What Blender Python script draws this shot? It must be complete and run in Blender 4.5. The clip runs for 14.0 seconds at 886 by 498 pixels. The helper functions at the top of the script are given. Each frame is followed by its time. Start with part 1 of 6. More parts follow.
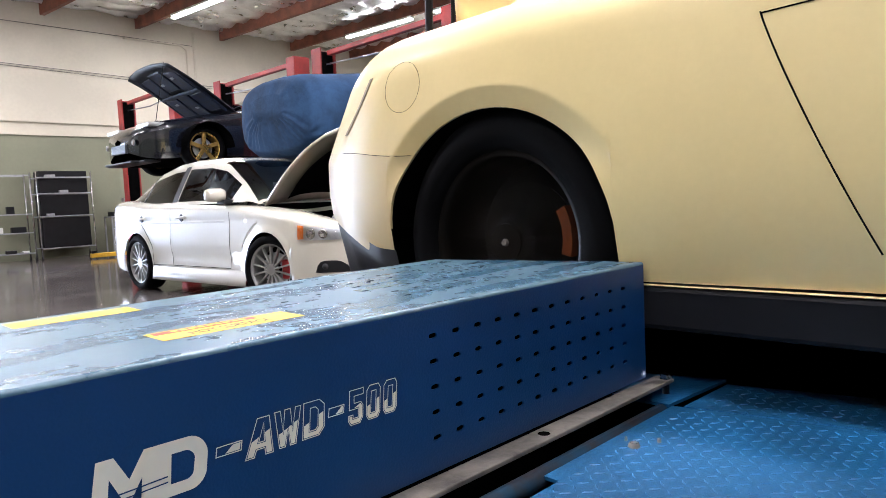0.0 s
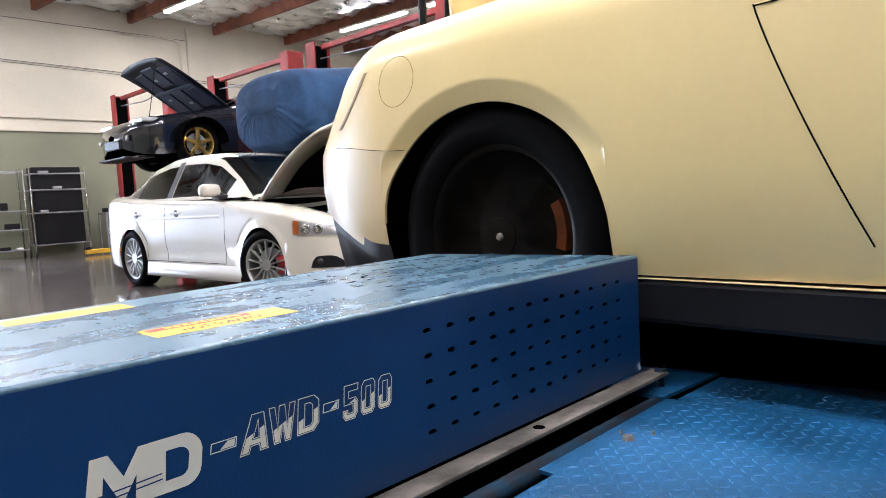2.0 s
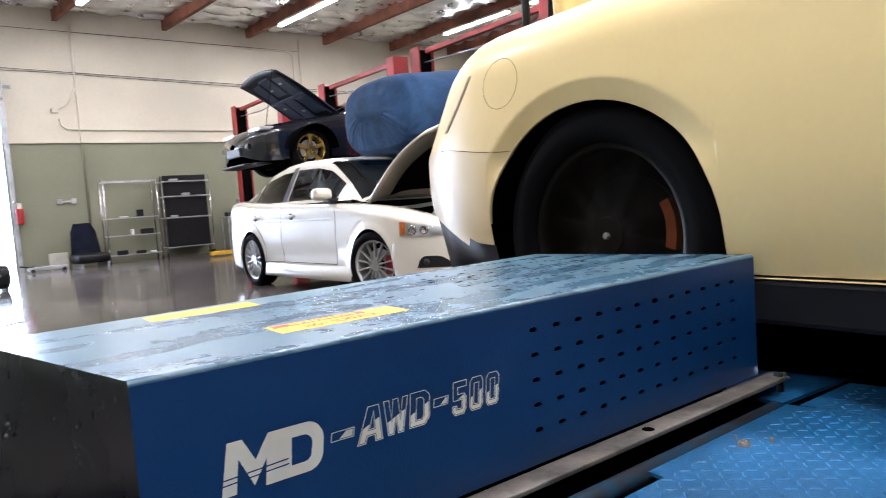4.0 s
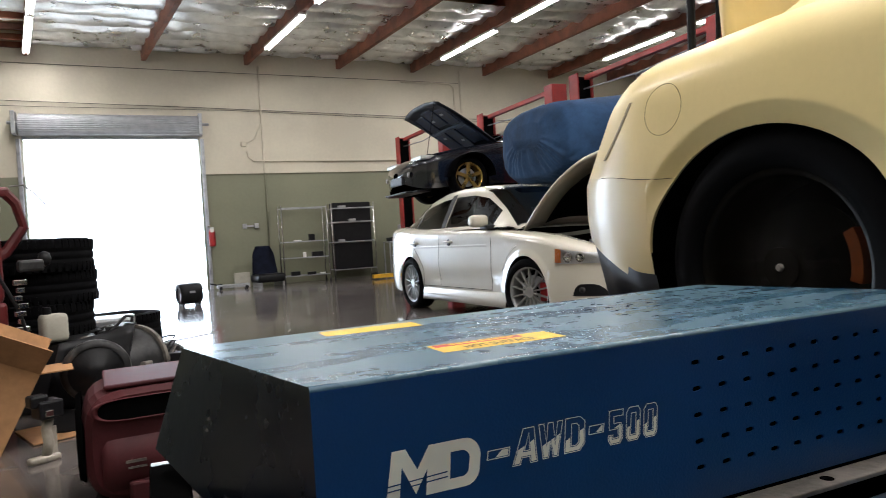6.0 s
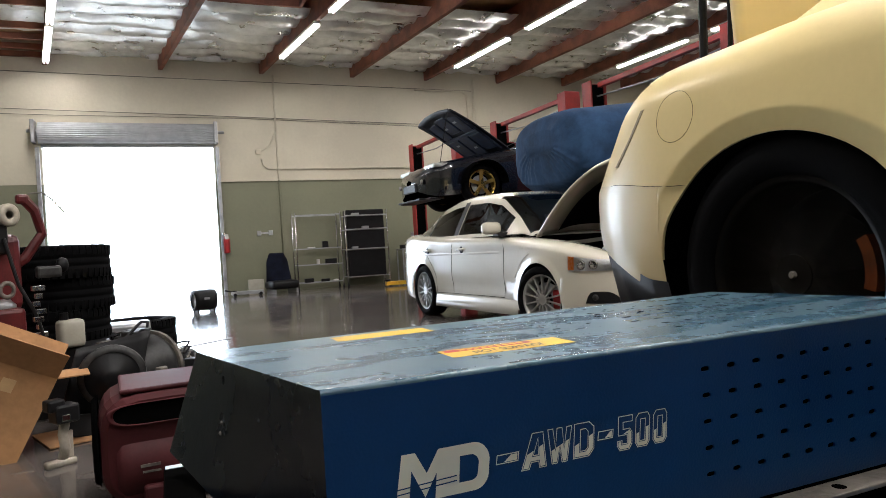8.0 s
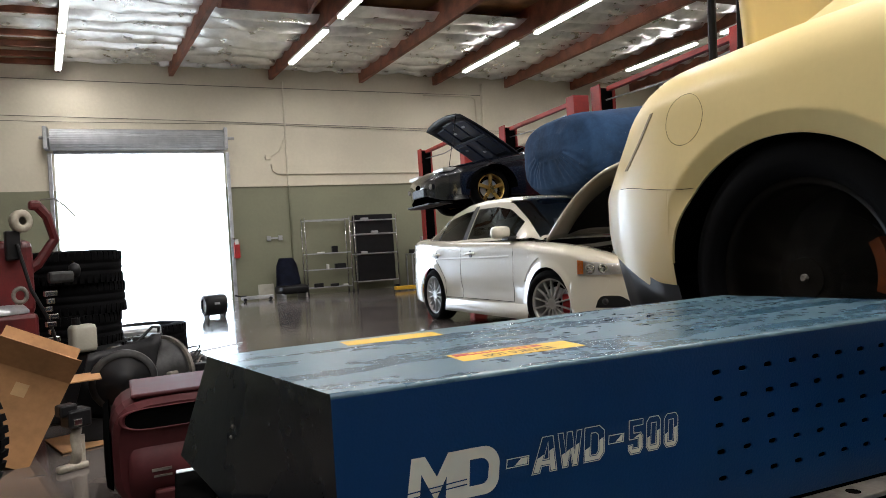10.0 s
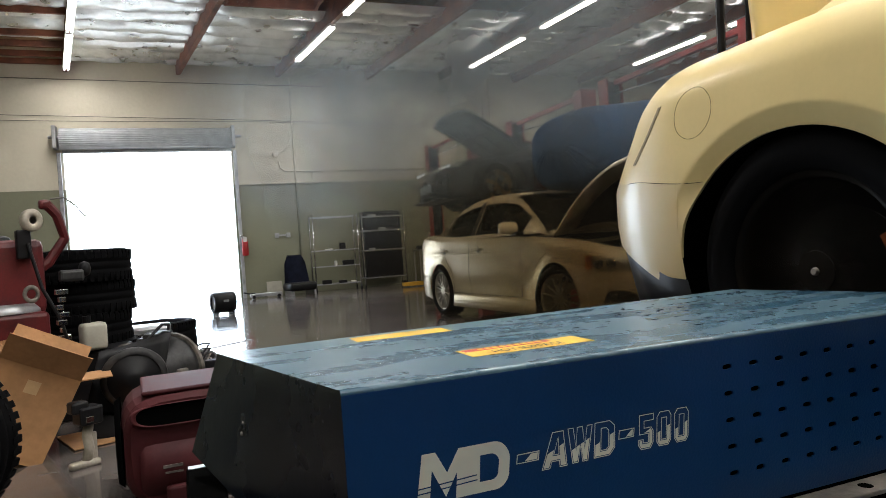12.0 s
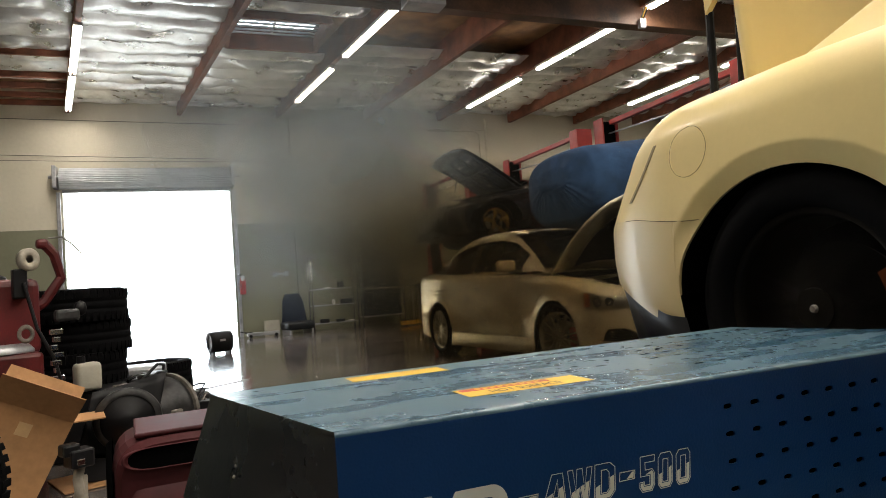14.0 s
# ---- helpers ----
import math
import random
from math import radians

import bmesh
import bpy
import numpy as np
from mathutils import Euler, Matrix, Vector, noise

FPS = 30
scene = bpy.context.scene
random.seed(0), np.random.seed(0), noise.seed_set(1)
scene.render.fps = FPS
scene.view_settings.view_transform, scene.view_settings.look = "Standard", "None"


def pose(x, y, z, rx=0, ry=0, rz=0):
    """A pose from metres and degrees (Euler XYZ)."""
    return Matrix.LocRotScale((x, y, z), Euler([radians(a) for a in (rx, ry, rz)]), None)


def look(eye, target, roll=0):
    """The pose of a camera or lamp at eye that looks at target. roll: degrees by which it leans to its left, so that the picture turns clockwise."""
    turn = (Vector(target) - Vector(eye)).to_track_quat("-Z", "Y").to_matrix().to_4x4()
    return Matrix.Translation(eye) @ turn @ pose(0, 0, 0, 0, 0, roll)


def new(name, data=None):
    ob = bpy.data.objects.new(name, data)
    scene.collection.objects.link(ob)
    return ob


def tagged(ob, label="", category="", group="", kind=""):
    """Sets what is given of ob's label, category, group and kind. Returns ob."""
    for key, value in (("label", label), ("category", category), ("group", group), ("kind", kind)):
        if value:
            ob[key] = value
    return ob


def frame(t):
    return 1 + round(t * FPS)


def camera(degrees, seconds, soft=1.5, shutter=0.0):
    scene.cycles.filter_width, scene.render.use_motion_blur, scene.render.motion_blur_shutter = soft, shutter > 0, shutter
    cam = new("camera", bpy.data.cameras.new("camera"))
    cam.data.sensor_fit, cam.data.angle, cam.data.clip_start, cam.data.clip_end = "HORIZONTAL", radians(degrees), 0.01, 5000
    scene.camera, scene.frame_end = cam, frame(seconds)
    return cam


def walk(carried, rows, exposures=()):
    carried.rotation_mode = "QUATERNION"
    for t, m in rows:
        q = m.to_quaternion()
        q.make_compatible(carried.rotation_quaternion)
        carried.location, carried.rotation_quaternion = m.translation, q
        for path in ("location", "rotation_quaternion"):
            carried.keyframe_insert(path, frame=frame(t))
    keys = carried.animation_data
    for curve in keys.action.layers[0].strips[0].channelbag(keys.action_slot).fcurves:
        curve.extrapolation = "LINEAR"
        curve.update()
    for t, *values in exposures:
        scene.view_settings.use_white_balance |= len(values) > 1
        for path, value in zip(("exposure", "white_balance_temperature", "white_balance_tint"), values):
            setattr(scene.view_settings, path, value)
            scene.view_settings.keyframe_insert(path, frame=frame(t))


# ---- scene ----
# the camera is held by hand, turned and drawn back a little: seconds, place, yaw, pitch, roll
TURNS = [
    (0.0, 0.029, 0.027, 0.899, -45.37, -4.21, 2.73), (0.5, 0.028, 0.027, 0.899, -45.26, -4.34, 2.71),
    (1.0, 0.027, 0.027, 0.899, -45.13, -4.57, 2.82), (1.5, 0.029, 0.026, 0.899, -45.21, -4.77, 3.06),
    (2.0, 0.031, 0.025, 0.900, -45.76, -4.73, 3.04), (2.2, 0.028, 0.022, 0.899, -46.02, -4.61, 2.93),
    (4.3, 0.011, 0.007, 0.904, -34.82, -4.15, 4.25), (4.5, 0.009, 0.005, 0.904, -33.46, -4.09, 4.26),
    (5.0, 0.002, -0.002, 0.905, -29.50, -3.05, 4.01), (5.5, -0.003, -0.007, 0.904, -26.53, -1.59, 3.48),
    (6.0, -0.007, -0.014, 0.904, -23.71, -1.02, 3.57), (6.5, -0.005, -0.017, 0.903, -22.16, -0.94, 3.77),
    (7.0, -0.007, -0.025, 0.902, -22.35, -0.71, 3.63), (7.5, -0.007, -0.025, 0.902, -22.60, -0.44, 3.44),
    (9.8, -0.009, -0.025, 0.902, -21.97, 0.02, 3.66), (10.0, -0.008, -0.026, 0.901, -21.80, 0.11, 3.67),
    (10.5, -0.008, -0.025, 0.901, -21.22, -0.28, 3.73), (11.0, -0.007, -0.024, 0.900, -21.28, -0.46, 4.16),
    (11.5, -0.006, -0.023, 0.901, -21.19, -0.22, 4.09), (12.0, -0.009, -0.025, 0.901, -21.15, -0.19, 4.08),
    (12.5, -0.010, -0.022, 0.901, -21.23, -0.16, 4.10), (13.0, -0.008, -0.026, 0.901, -20.84, 0.19, 4.15),
    (13.2, -0.008, -0.027, 0.901, -20.94, 0.90, 4.17), (13.4, -0.007, -0.027, 0.903, -21.06, 2.11, 4.22),
    (13.5, -0.007, -0.027, 0.903, -21.12, 3.18, 4.25), (13.6, -0.007, -0.026, 0.903, -21.16, 3.32, 4.26),
    (14.0, -0.005, -0.022, 0.901, -21.30, 3.06, 4.25)]
LIGHTNESS = [(0.0, 0.92, 5800, 20), (2.2, 0.92, 5800, 20), (4.5, 0.87, 5800, 20), (5.0, 0.7, 5880, 18), (5.5, 0.4, 6000, 15), (6.5, 0.0, 6200, 14), (10.0, 0.0, 6250, 14), (12.0, 0.0, 6250, 12), (14.0, -0.07, 6850, 12)]
cam = camera(66.9, 14.0, soft=0.75, shutter=0.5)
walk(cam, [(t, pose(x, y, z, 90 + p, r, w)) for t, x, y, z, w, p, r in TURNS], exposures=LIGHTNESS)

# ---- light ----
world = bpy.data.worlds.new("sky")
scene.world = world
world.use_nodes = True
wn = world.node_tree.nodes
sky = wn.new("ShaderNodeTexSky")
sky.sky_type, sky.sun_disc = "NISHITA", False
sky.sun_elevation, sky.sun_rotation = radians(50), radians(20)
wn["Background"].inputs["Strength"].default_value = 0.15
world.node_tree.links.new(sky.outputs[0], wn["Background"].inputs["Color"])
sun = new("sun", bpy.data.lights.new("sun", "SUN"))
sun.data.energy, sun.data.angle, sun.data.color = 4.0, radians(0.5), (1.0, 0.95, 0.87)
sun.matrix_world = look((6, 40, 40), (0, 17, 0))


# ---- materials ----
def mat(name, color, rough=0.5, metal=0.0, vary=0.12, scale=6.0, bump=0.0, bscale=60.0, coat=0.0, color2=None, spec=0.5, rvary=0.1, stretch=None):
    """A surface with blotches at two scales, uneven gloss and fine relief."""
    m = bpy.data.materials.new(name)
    m.use_nodes = True
    nt = m.node_tree
    n, l = nt.nodes, nt.links
    b = n["Principled BSDF"]
    tc = n.new("ShaderNodeTexCoord")
    big, fine = n.new("ShaderNodeTexNoise"), n.new("ShaderNodeTexNoise")
    big.inputs["Scale"].default_value, big.inputs["Detail"].default_value = scale, 4
    fine.inputs["Scale"].default_value, fine.inputs["Detail"].default_value = bscale, 5
    if stretch:
        mp = n.new("ShaderNodeMapping")
        mp.inputs["Scale"].default_value = stretch
        big.inputs["Detail"].default_value, big.inputs["Distortion"].default_value = 7, 0.6
        l.new(tc.outputs["Object"], mp.inputs["Vector"])
        l.new(mp.outputs[0], big.inputs["Vector"])
    else:
        l.new(tc.outputs["Object"], big.inputs["Vector"])
    l.new(tc.outputs["Object"], fine.inputs["Vector"])
    mix = n.new("ShaderNodeMath")
    mix.operation = "MULTIPLY_ADD"
    mix.inputs[1].default_value = 0.3
    l.new(fine.outputs[0], mix.inputs[0])
    l.new(big.outputs[0], mix.inputs[2])
    ramp = n.new("ShaderNodeValToRGB")
    c2 = color2 or tuple(c * (1 - vary * 2.2) for c in color)
    ramp.color_ramp.elements[0].position, ramp.color_ramp.elements[0].color = 0.45, (*c2, 1)
    ramp.color_ramp.elements[1].position, ramp.color_ramp.elements[1].color = 0.8, (*(min(1, c * (1 + vary * 0.5)) for c in color), 1)
    l.new(mix.outputs[0], ramp.inputs[0])
    l.new(ramp.outputs[0], b.inputs["Base Color"])
    rr = n.new("ShaderNodeMapRange")
    rr.inputs["To Min"].default_value, rr.inputs["To Max"].default_value = max(0.02, rough - rvary), min(1, rough + rvary)
    l.new(mix.outputs[0], rr.inputs["Value"])
    l.new(rr.outputs[0], b.inputs["Roughness"])
    b.inputs["Metallic"].default_value = metal
    b.inputs["Specular IOR Level"].default_value = spec
    b.inputs["Coat Weight"].default_value = coat
    b.inputs["Coat Roughness"].default_value = 0.12 if coat < 0.5 else 0.05
    if bump:
        bp = n.new("ShaderNodeBump")
        bp.inputs["Strength"].default_value, bp.inputs["Distance"].default_value = bump, 0.01
        l.new(fine.outputs[0], bp.inputs["Height"])
        l.new(bp.outputs[0], b.inputs["Normal"])
    return m


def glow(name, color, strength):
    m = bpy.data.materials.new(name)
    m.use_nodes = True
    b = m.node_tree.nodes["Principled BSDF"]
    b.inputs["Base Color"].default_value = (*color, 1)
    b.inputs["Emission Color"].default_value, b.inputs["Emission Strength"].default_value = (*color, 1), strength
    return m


def glass(name, tint, rough=0.02):
    m = bpy.data.materials.new(name)
    m.use_nodes = True
    b = m.node_tree.nodes["Principled BSDF"]
    b.inputs["Base Color"].default_value, b.inputs["Roughness"].default_value = (*tint, 1), rough
    b.inputs["Transmission Weight"].default_value, b.inputs["IOR"].default_value = 1.0, 1.4
    return m


def two_tone(name, low, high, z, rough):
    """Wall paint: one colour up to the height z, another above it, with faint stains."""
    m = mat(name, high, rough, vary=0.06, scale=0.7, bump=0.15, bscale=14)
    nt = m.node_tree
    n, l = nt.nodes, nt.links
    ramp = [x for x in n if x.type == "VALTORGB"][0]
    geo, sep, gt = n.new("ShaderNodeNewGeometry"), n.new("ShaderNodeSeparateXYZ"), n.new("ShaderNodeMath")
    gt.operation, gt.inputs[1].default_value = "GREATER_THAN", z
    l.new(geo.outputs["Position"], sep.inputs[0])
    l.new(sep.outputs["Z"], gt.inputs[0])
    mul = n.new("ShaderNodeMix")
    mul.data_type, mul.blend_type = "RGBA", "MULTIPLY"
    mul.inputs[0].default_value = 1.0
    pick = n.new("ShaderNodeMix")
    pick.data_type = "RGBA"
    pick.inputs[6].default_value, pick.inputs[7].default_value = (*(a / b for a, b in zip(low, high)), 1), (1, 1, 1, 1)
    l.new(gt.outputs[0], pick.inputs[0])
    l.new(ramp.outputs[0], mul.inputs[6])
    l.new(pick.outputs[2], mul.inputs[7])
    l.new(mul.outputs[2], n["Principled BSDF"].inputs["Base Color"])
    return m


M_GLARE = glow("daylight_glow", (0.78, 0.90, 1.0), 13.0)
M_WALL = two_tone("wall_paint", (0.215, 0.218, 0.145), (0.60, 0.555, 0.44), 2.77, 0.7)
M_PLAIN = mat("plain_wall", (0.62, 0.57, 0.45), 0.8, vary=0.06, scale=0.8)
M_FLOOR = mat("polished_concrete", (0.128, 0.110, 0.100), 0.10, vary=0.3, scale=1.1, bump=0.010, bscale=7, rvary=0.07)
M_YARD = mat("yard_concrete", (0.5, 0.48, 0.44), 0.9, vary=0.1, scale=0.8)
M_FOIL = mat("foil_insulation", (0.80, 0.81, 0.81), 0.27, 0.8, vary=0.12, scale=2.5, bump=0.9, bscale=5, rvary=0.14)
M_TIMBER = mat("red_brown_timber", (0.24, 0.085, 0.045), 0.6, vary=0.25, scale=3, bump=0.2, bscale=40)
M_GIRDER = mat("glulam", (0.13, 0.06, 0.03), 0.55, vary=0.3, scale=2, bump=0.2, bscale=25)
M_PLY = mat("plywood", (0.36, 0.19, 0.08), 0.7, vary=0.25, scale=2.5)
M_TUBE = glow("tube_light", (1.0, 0.97, 0.92), 24.0)
M_WHITE = mat("white_enamel", (0.75, 0.74, 0.7), 0.4)
M_STEEL = mat("galvanised_steel", (0.45, 0.46, 0.47), 0.4, 0.8, vary=0.15, scale=5)
M_CHROME = mat("chrome", (0.75, 0.75, 0.74), 0.12, 1.0, vary=0.03)
M_SHUTTER = mat("shutter_steel", (0.42, 0.44, 0.46), 0.45, 0.4, vary=0.08)
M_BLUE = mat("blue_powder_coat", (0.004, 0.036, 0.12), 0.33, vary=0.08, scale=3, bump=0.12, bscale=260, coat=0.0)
# paler than the front: worn streaks, plus reflected doorway light put into the colour
M_BLUETOP = mat("worn_sheen_blue_top", (0.082, 0.138, 0.170), 0.25, vary=0.2, scale=7, bump=0.012, bscale=45, color2=(0.018, 0.062, 0.108), rvary=0.10, stretch=(0.5, 2.4, 1), spec=0.36)
M_NAVY = mat("dark_navy", (0.002, 0.004, 0.009), 0.24, vary=0.2, scale=6, spec=0.26, bump=0.05, bscale=30)
M_PLATE = mat("blue_tread_plate", (0.007, 0.078, 0.19), 0.38, vary=0.25, scale=5, bump=0.2, bscale=90)
M_FLANGE = mat("grimy_flange", (0.17, 0.152, 0.13), 0.6, 0.2, vary=0.3, scale=14, bump=0.2, bscale=60)
M_BLACK = mat("black_plastic", (0.006, 0.006, 0.007), 0.45, vary=0.2, spec=0.25)
# near-black without gloss: painted-in shade for hollows and undersides; also joints and grit
M_VOID = mat("shade_and_grit_black", (0.003, 0.003, 0.003), 0.9, vary=0.1, spec=0.0)
# darker than real rubber: wheel-arch shade is put into the colour
M_RUBBER = mat("tyre_rubber", (0.0028, 0.0028, 0.0032), 0.75, vary=0.25, scale=12, bump=0.2, bscale=80, spec=0.06)
M_CREAM = mat("pearl_cream_paint", (0.71, 0.565, 0.265), 0.36, vary=0.02, scale=1.5, coat=0.35, rvary=0.03)
M_PEARL = mat("pearl_white_paint", (0.47, 0.44, 0.36), 0.24, vary=0.02, scale=1.5, coat=0.8, rvary=0.03)
M_BLACKPAINT = mat("black_car_paint", (0.006, 0.007, 0.012), 0.15, vary=0.1, coat=1.0, rvary=0.04)
M_GLASS = glass("tinted_glass", (0.045, 0.058, 0.06))
M_LAMPGLASS = glass("lamp_glass", (0.95, 0.95, 0.95))
M_RIM = mat("silver_alloy", (0.30, 0.295, 0.28), 0.34, 0.55, vary=0.05)
M_GOLD = mat("gold_alloy", (0.55, 0.36, 0.10), 0.25, 0.9, vary=0.06)
# rim colour holds the shade of the wheel arch too
M_DARKRIM = mat("shaded_spinning_alloy", (0.0055, 0.0043, 0.003), 0.35, 0.1, vary=0.15, spec=0.12)
M_ORANGE = mat("orange_caliper", (0.45, 0.10, 0.02), 0.5, vary=0.2)
M_REDLIFT = mat("red_lift_paint", (0.30, 0.025, 0.02), 0.45, vary=0.2, scale=4)
M_YELLOW = mat("yellow_paint", (0.75, 0.45, 0.03), 0.45, vary=0.12, scale=12)
M_COVER = mat("blue_stretch_cover", (0.022, 0.053, 0.115), 0.85, vary=0.2, scale=3, bump=0.3, bscale=25, spec=0.2)
M_REDPLASTIC = mat("maroon_plastic", (0.055, 0.008, 0.010), 0.62, vary=0.18, scale=4, spec=0.25)
M_REDMACHINE = mat("dark_red_enamel", (0.10, 0.005, 0.006), 0.45, vary=0.25, scale=6)
M_CARD = mat("brown_cardboard", (0.40, 0.21, 0.09), 0.85, vary=0.12, scale=5, bump=0.1, bscale=40)
M_LETTER = mat("cream_vinyl", (0.88, 0.80, 0.62), 0.5, vary=0.06)
M_RED = mat("red_enamel", (0.42, 0.02, 0.02), 0.4, vary=0.15)
M_ENGINE = mat("engine_bay", (0.03, 0.03, 0.03), 0.5, 0.3, vary=0.4, scale=12)
M_ALU = mat("cast_aluminium", (0.5, 0.5, 0.48), 0.4, 0.8, vary=0.15, scale=9)
M_CAST = mat("sand_cast_alloy", (0.42, 0.38, 0.31), 0.5, 0.3, vary=0.15, scale=14)
M_CABLE = mat("grey_cable", (0.16, 0.15, 0.13), 0.7)
M_MILK = mat("milky_plastic", (0.40, 0.38, 0.31), 0.5, vary=0.08)
M_AMBER = mat("amber_reflector", (0.6, 0.16, 0.02), 0.25, vary=0.1)


# ---- mesh tools ----
def mesh(name, bm, material, smooth=False):
    me = bpy.data.meshes.new(name)
    bmesh.ops.recalc_face_normals(bm, faces=bm.faces)
    bm.to_mesh(me)
    bm.free()
    for m in material if isinstance(material, (list, tuple)) else (material,):
        me.materials.append(m)
    if smooth:
        me.shade_smooth()
    return me


def part(name, bm, material, parent, label="", smooth=False):
    ob = new(name, mesh(name, bm, material, smooth))
    ob.parent = parent
    if label:
        ob["label"] = label
    return ob


def thing(name, label, category, m=None, group="", kind="", bm=None, material=None, smooth=False):
    ob = new(name, mesh(name, bm, material, smooth) if bm else None)
    if m is not None:
        ob.matrix_world = m
    return tagged(ob, label, category, group, kind)


def box(bm, x0, x1, y0, y1, z0, z1, bevel=0.0, m=None):
    r = bmesh.ops.create_cube(bm, size=1.0)
    vs = r["verts"]
    for v in vs:
        v.co = Vector(((x0 + x1) / 2 + v.co.x * (x1 - x0), (y0 + y1) / 2 + v.co.y * (y1 - y0), (z0 + z1) / 2 + v.co.z * (z1 - z0)))
    if bevel:
        es = {e for v in vs for e in v.link_edges}
        vs = bmesh.ops.bevel(bm, geom=list(es), offset=bevel, segments=2, affect="EDGES", profile=0.5)["verts"]
        vs = list({v for v in vs} | {w for v in vs for e in v.link_edges for w in e.verts})
    if m is not None:
        bmesh.ops.transform(bm, matrix=m, verts=vs)
    return bm


def boxes(*rows, bevel=0.0):
    bm = bmesh.new()
    for r in rows:
        box(bm, *r, bevel=bevel)
    return bm


def lathe(bm, profile, steps=32, m=None, arc=2 * math.pi):
    """Turn (radius, height) pairs about the local x axis."""
    rings = []
    closed = arc > 6.28
    for i in range(steps if closed else steps + 1):
        a = arc * i / steps
        rings.append([bm.verts.new((x, r * math.cos(a), r * math.sin(a))) for r, x in profile])
    n = len(rings)
    for i in range(n if closed else n - 1):
        a, b = rings[i], rings[(i + 1) % n]
        for j in range(len(profile) - 1):
            bm.faces.new((a[j], b[j], b[j + 1], a[j + 1]))
    if m is not None:
        bmesh.ops.transform(bm, matrix=m, verts=[v for r in rings for v in r])
    return bm


def tube(bm, pts, r, sides=8):
    """A round bar along a line of points."""
    rings = []
    pts = [Vector(p) for p in pts]
    for i, p in enumerate(pts):
        d = (pts[min(i + 1, len(pts) - 1)] - pts[max(i - 1, 0)]).normalized()
        u = d.orthogonal().normalized()
        w = d.cross(u)
        if rings:
            u = (last - d * last.dot(d)).normalized()
            w = d.cross(u)
        last = u
        rings.append([bm.verts.new(p + r * (math.cos(2 * math.pi * k / sides) * u + math.sin(2 * math.pi * k / sides) * w)) for k in range(sides)])
    for a, b in zip(rings, rings[1:]):
        for k in range(sides):
            bm.faces.new((a[k], a[(k + 1) % sides], b[(k + 1) % sides], b[k]))
    bm.faces.new(rings[0])
    bm.faces.new(rings[-1])
    return bm


def grid(bm, rows):
    """Faces between rows of points, each row of the same length."""
    vs = [[bm.verts.new(p) for p in row] for row in rows]
    for a, b in zip(vs, vs[1:]):
        for j in range(len(a) - 1):
            bm.faces.new((a[j], a[j + 1], b[j + 1], b[j]))
    return vs


def smoothstep(a, b, x):
    t = min(1, max(0, (x - a) / (b - a)))
    return t * t * (3 - 2 * t)


def lerp_table(table, x):
    """Smooth interpolation in rows of (x, value, ...)."""
    if x <= table[0][0]:
        return table[0][1:]
    for a, b in zip(table, table[1:]):
        if x <= b[0]:
            t = (x - a[0]) / (b[0] - a[0])
            return tuple(p + (q - p) * t for p, q in zip(a[1:], b[1:]))
    return table[-1][1:]


# ---- the hall ----
WALL_Y, DOOR_L, DOOR_R, DOOR_H = 17.0, -2.37, 1.24, 3.62
XL, XR, YB, TOP = -7.0, 14.5, -8.0, 5.95
tagged(new("floor", mesh("floor", boxes((XL, XR, YB, WALL_Y + 0.25, -0.3, 0)), M_FLOOR)), "dark polished concrete workshop floor", "floor", kind="structure")
tagged(new("ground", mesh("ground", boxes((-400, 400, -300, 600, -0.5, -0.05)), M_YARD)), "sunlit pale concrete yard", "ground", kind="structure")
bm = boxes((XL, DOOR_L, WALL_Y, WALL_Y + 0.25, 0, TOP), (DOOR_R, XR, WALL_Y, WALL_Y + 0.25, 0, TOP), (DOOR_L, DOOR_R, WALL_Y, WALL_Y + 0.25, DOOR_H, TOP))
tagged(new("wall_north", mesh("wall_north", bm, M_WALL)), "cream wall painted olive green below", "wall", kind="structure")
for n, r in (("wall_west", (XL - 0.2, XL, YB, WALL_Y + 0.25, 0, TOP)), ("wall_east", (XR, XR + 0.2, YB, WALL_Y + 0.25, 0, TOP)), ("wall_south", (XL, XR, YB - 0.2, YB, 0, TOP))):
    tagged(new(n, mesh(n, boxes(r), M_WALL)), "cream wall painted olive green below", "wall", kind="structure")
# added glowing sheet beyond the door, in place of daylight; it lights the hall
tagged(new("backdrop", mesh("backdrop", boxes((-14, 14, 26, 26.1, -0.04, 12)), M_GLARE)), "glowing panel standing in for overexposed daylight outside", "backdrop", kind="structure")
BEAMS = [-6.8, -4.5, -2.2, 0.16, 2.47, 4.78, 6.85, 9.05, 11.25, 13.4]


def beam_x(x, y):
    """The roof beams meet the end wall at a slant."""
    return x + (0.15 - 0.007 * x) * (WALL_Y - y)



GIRDER_Y = 9.3
SKY = (1.05, 2.65, 11.4, 12.8)


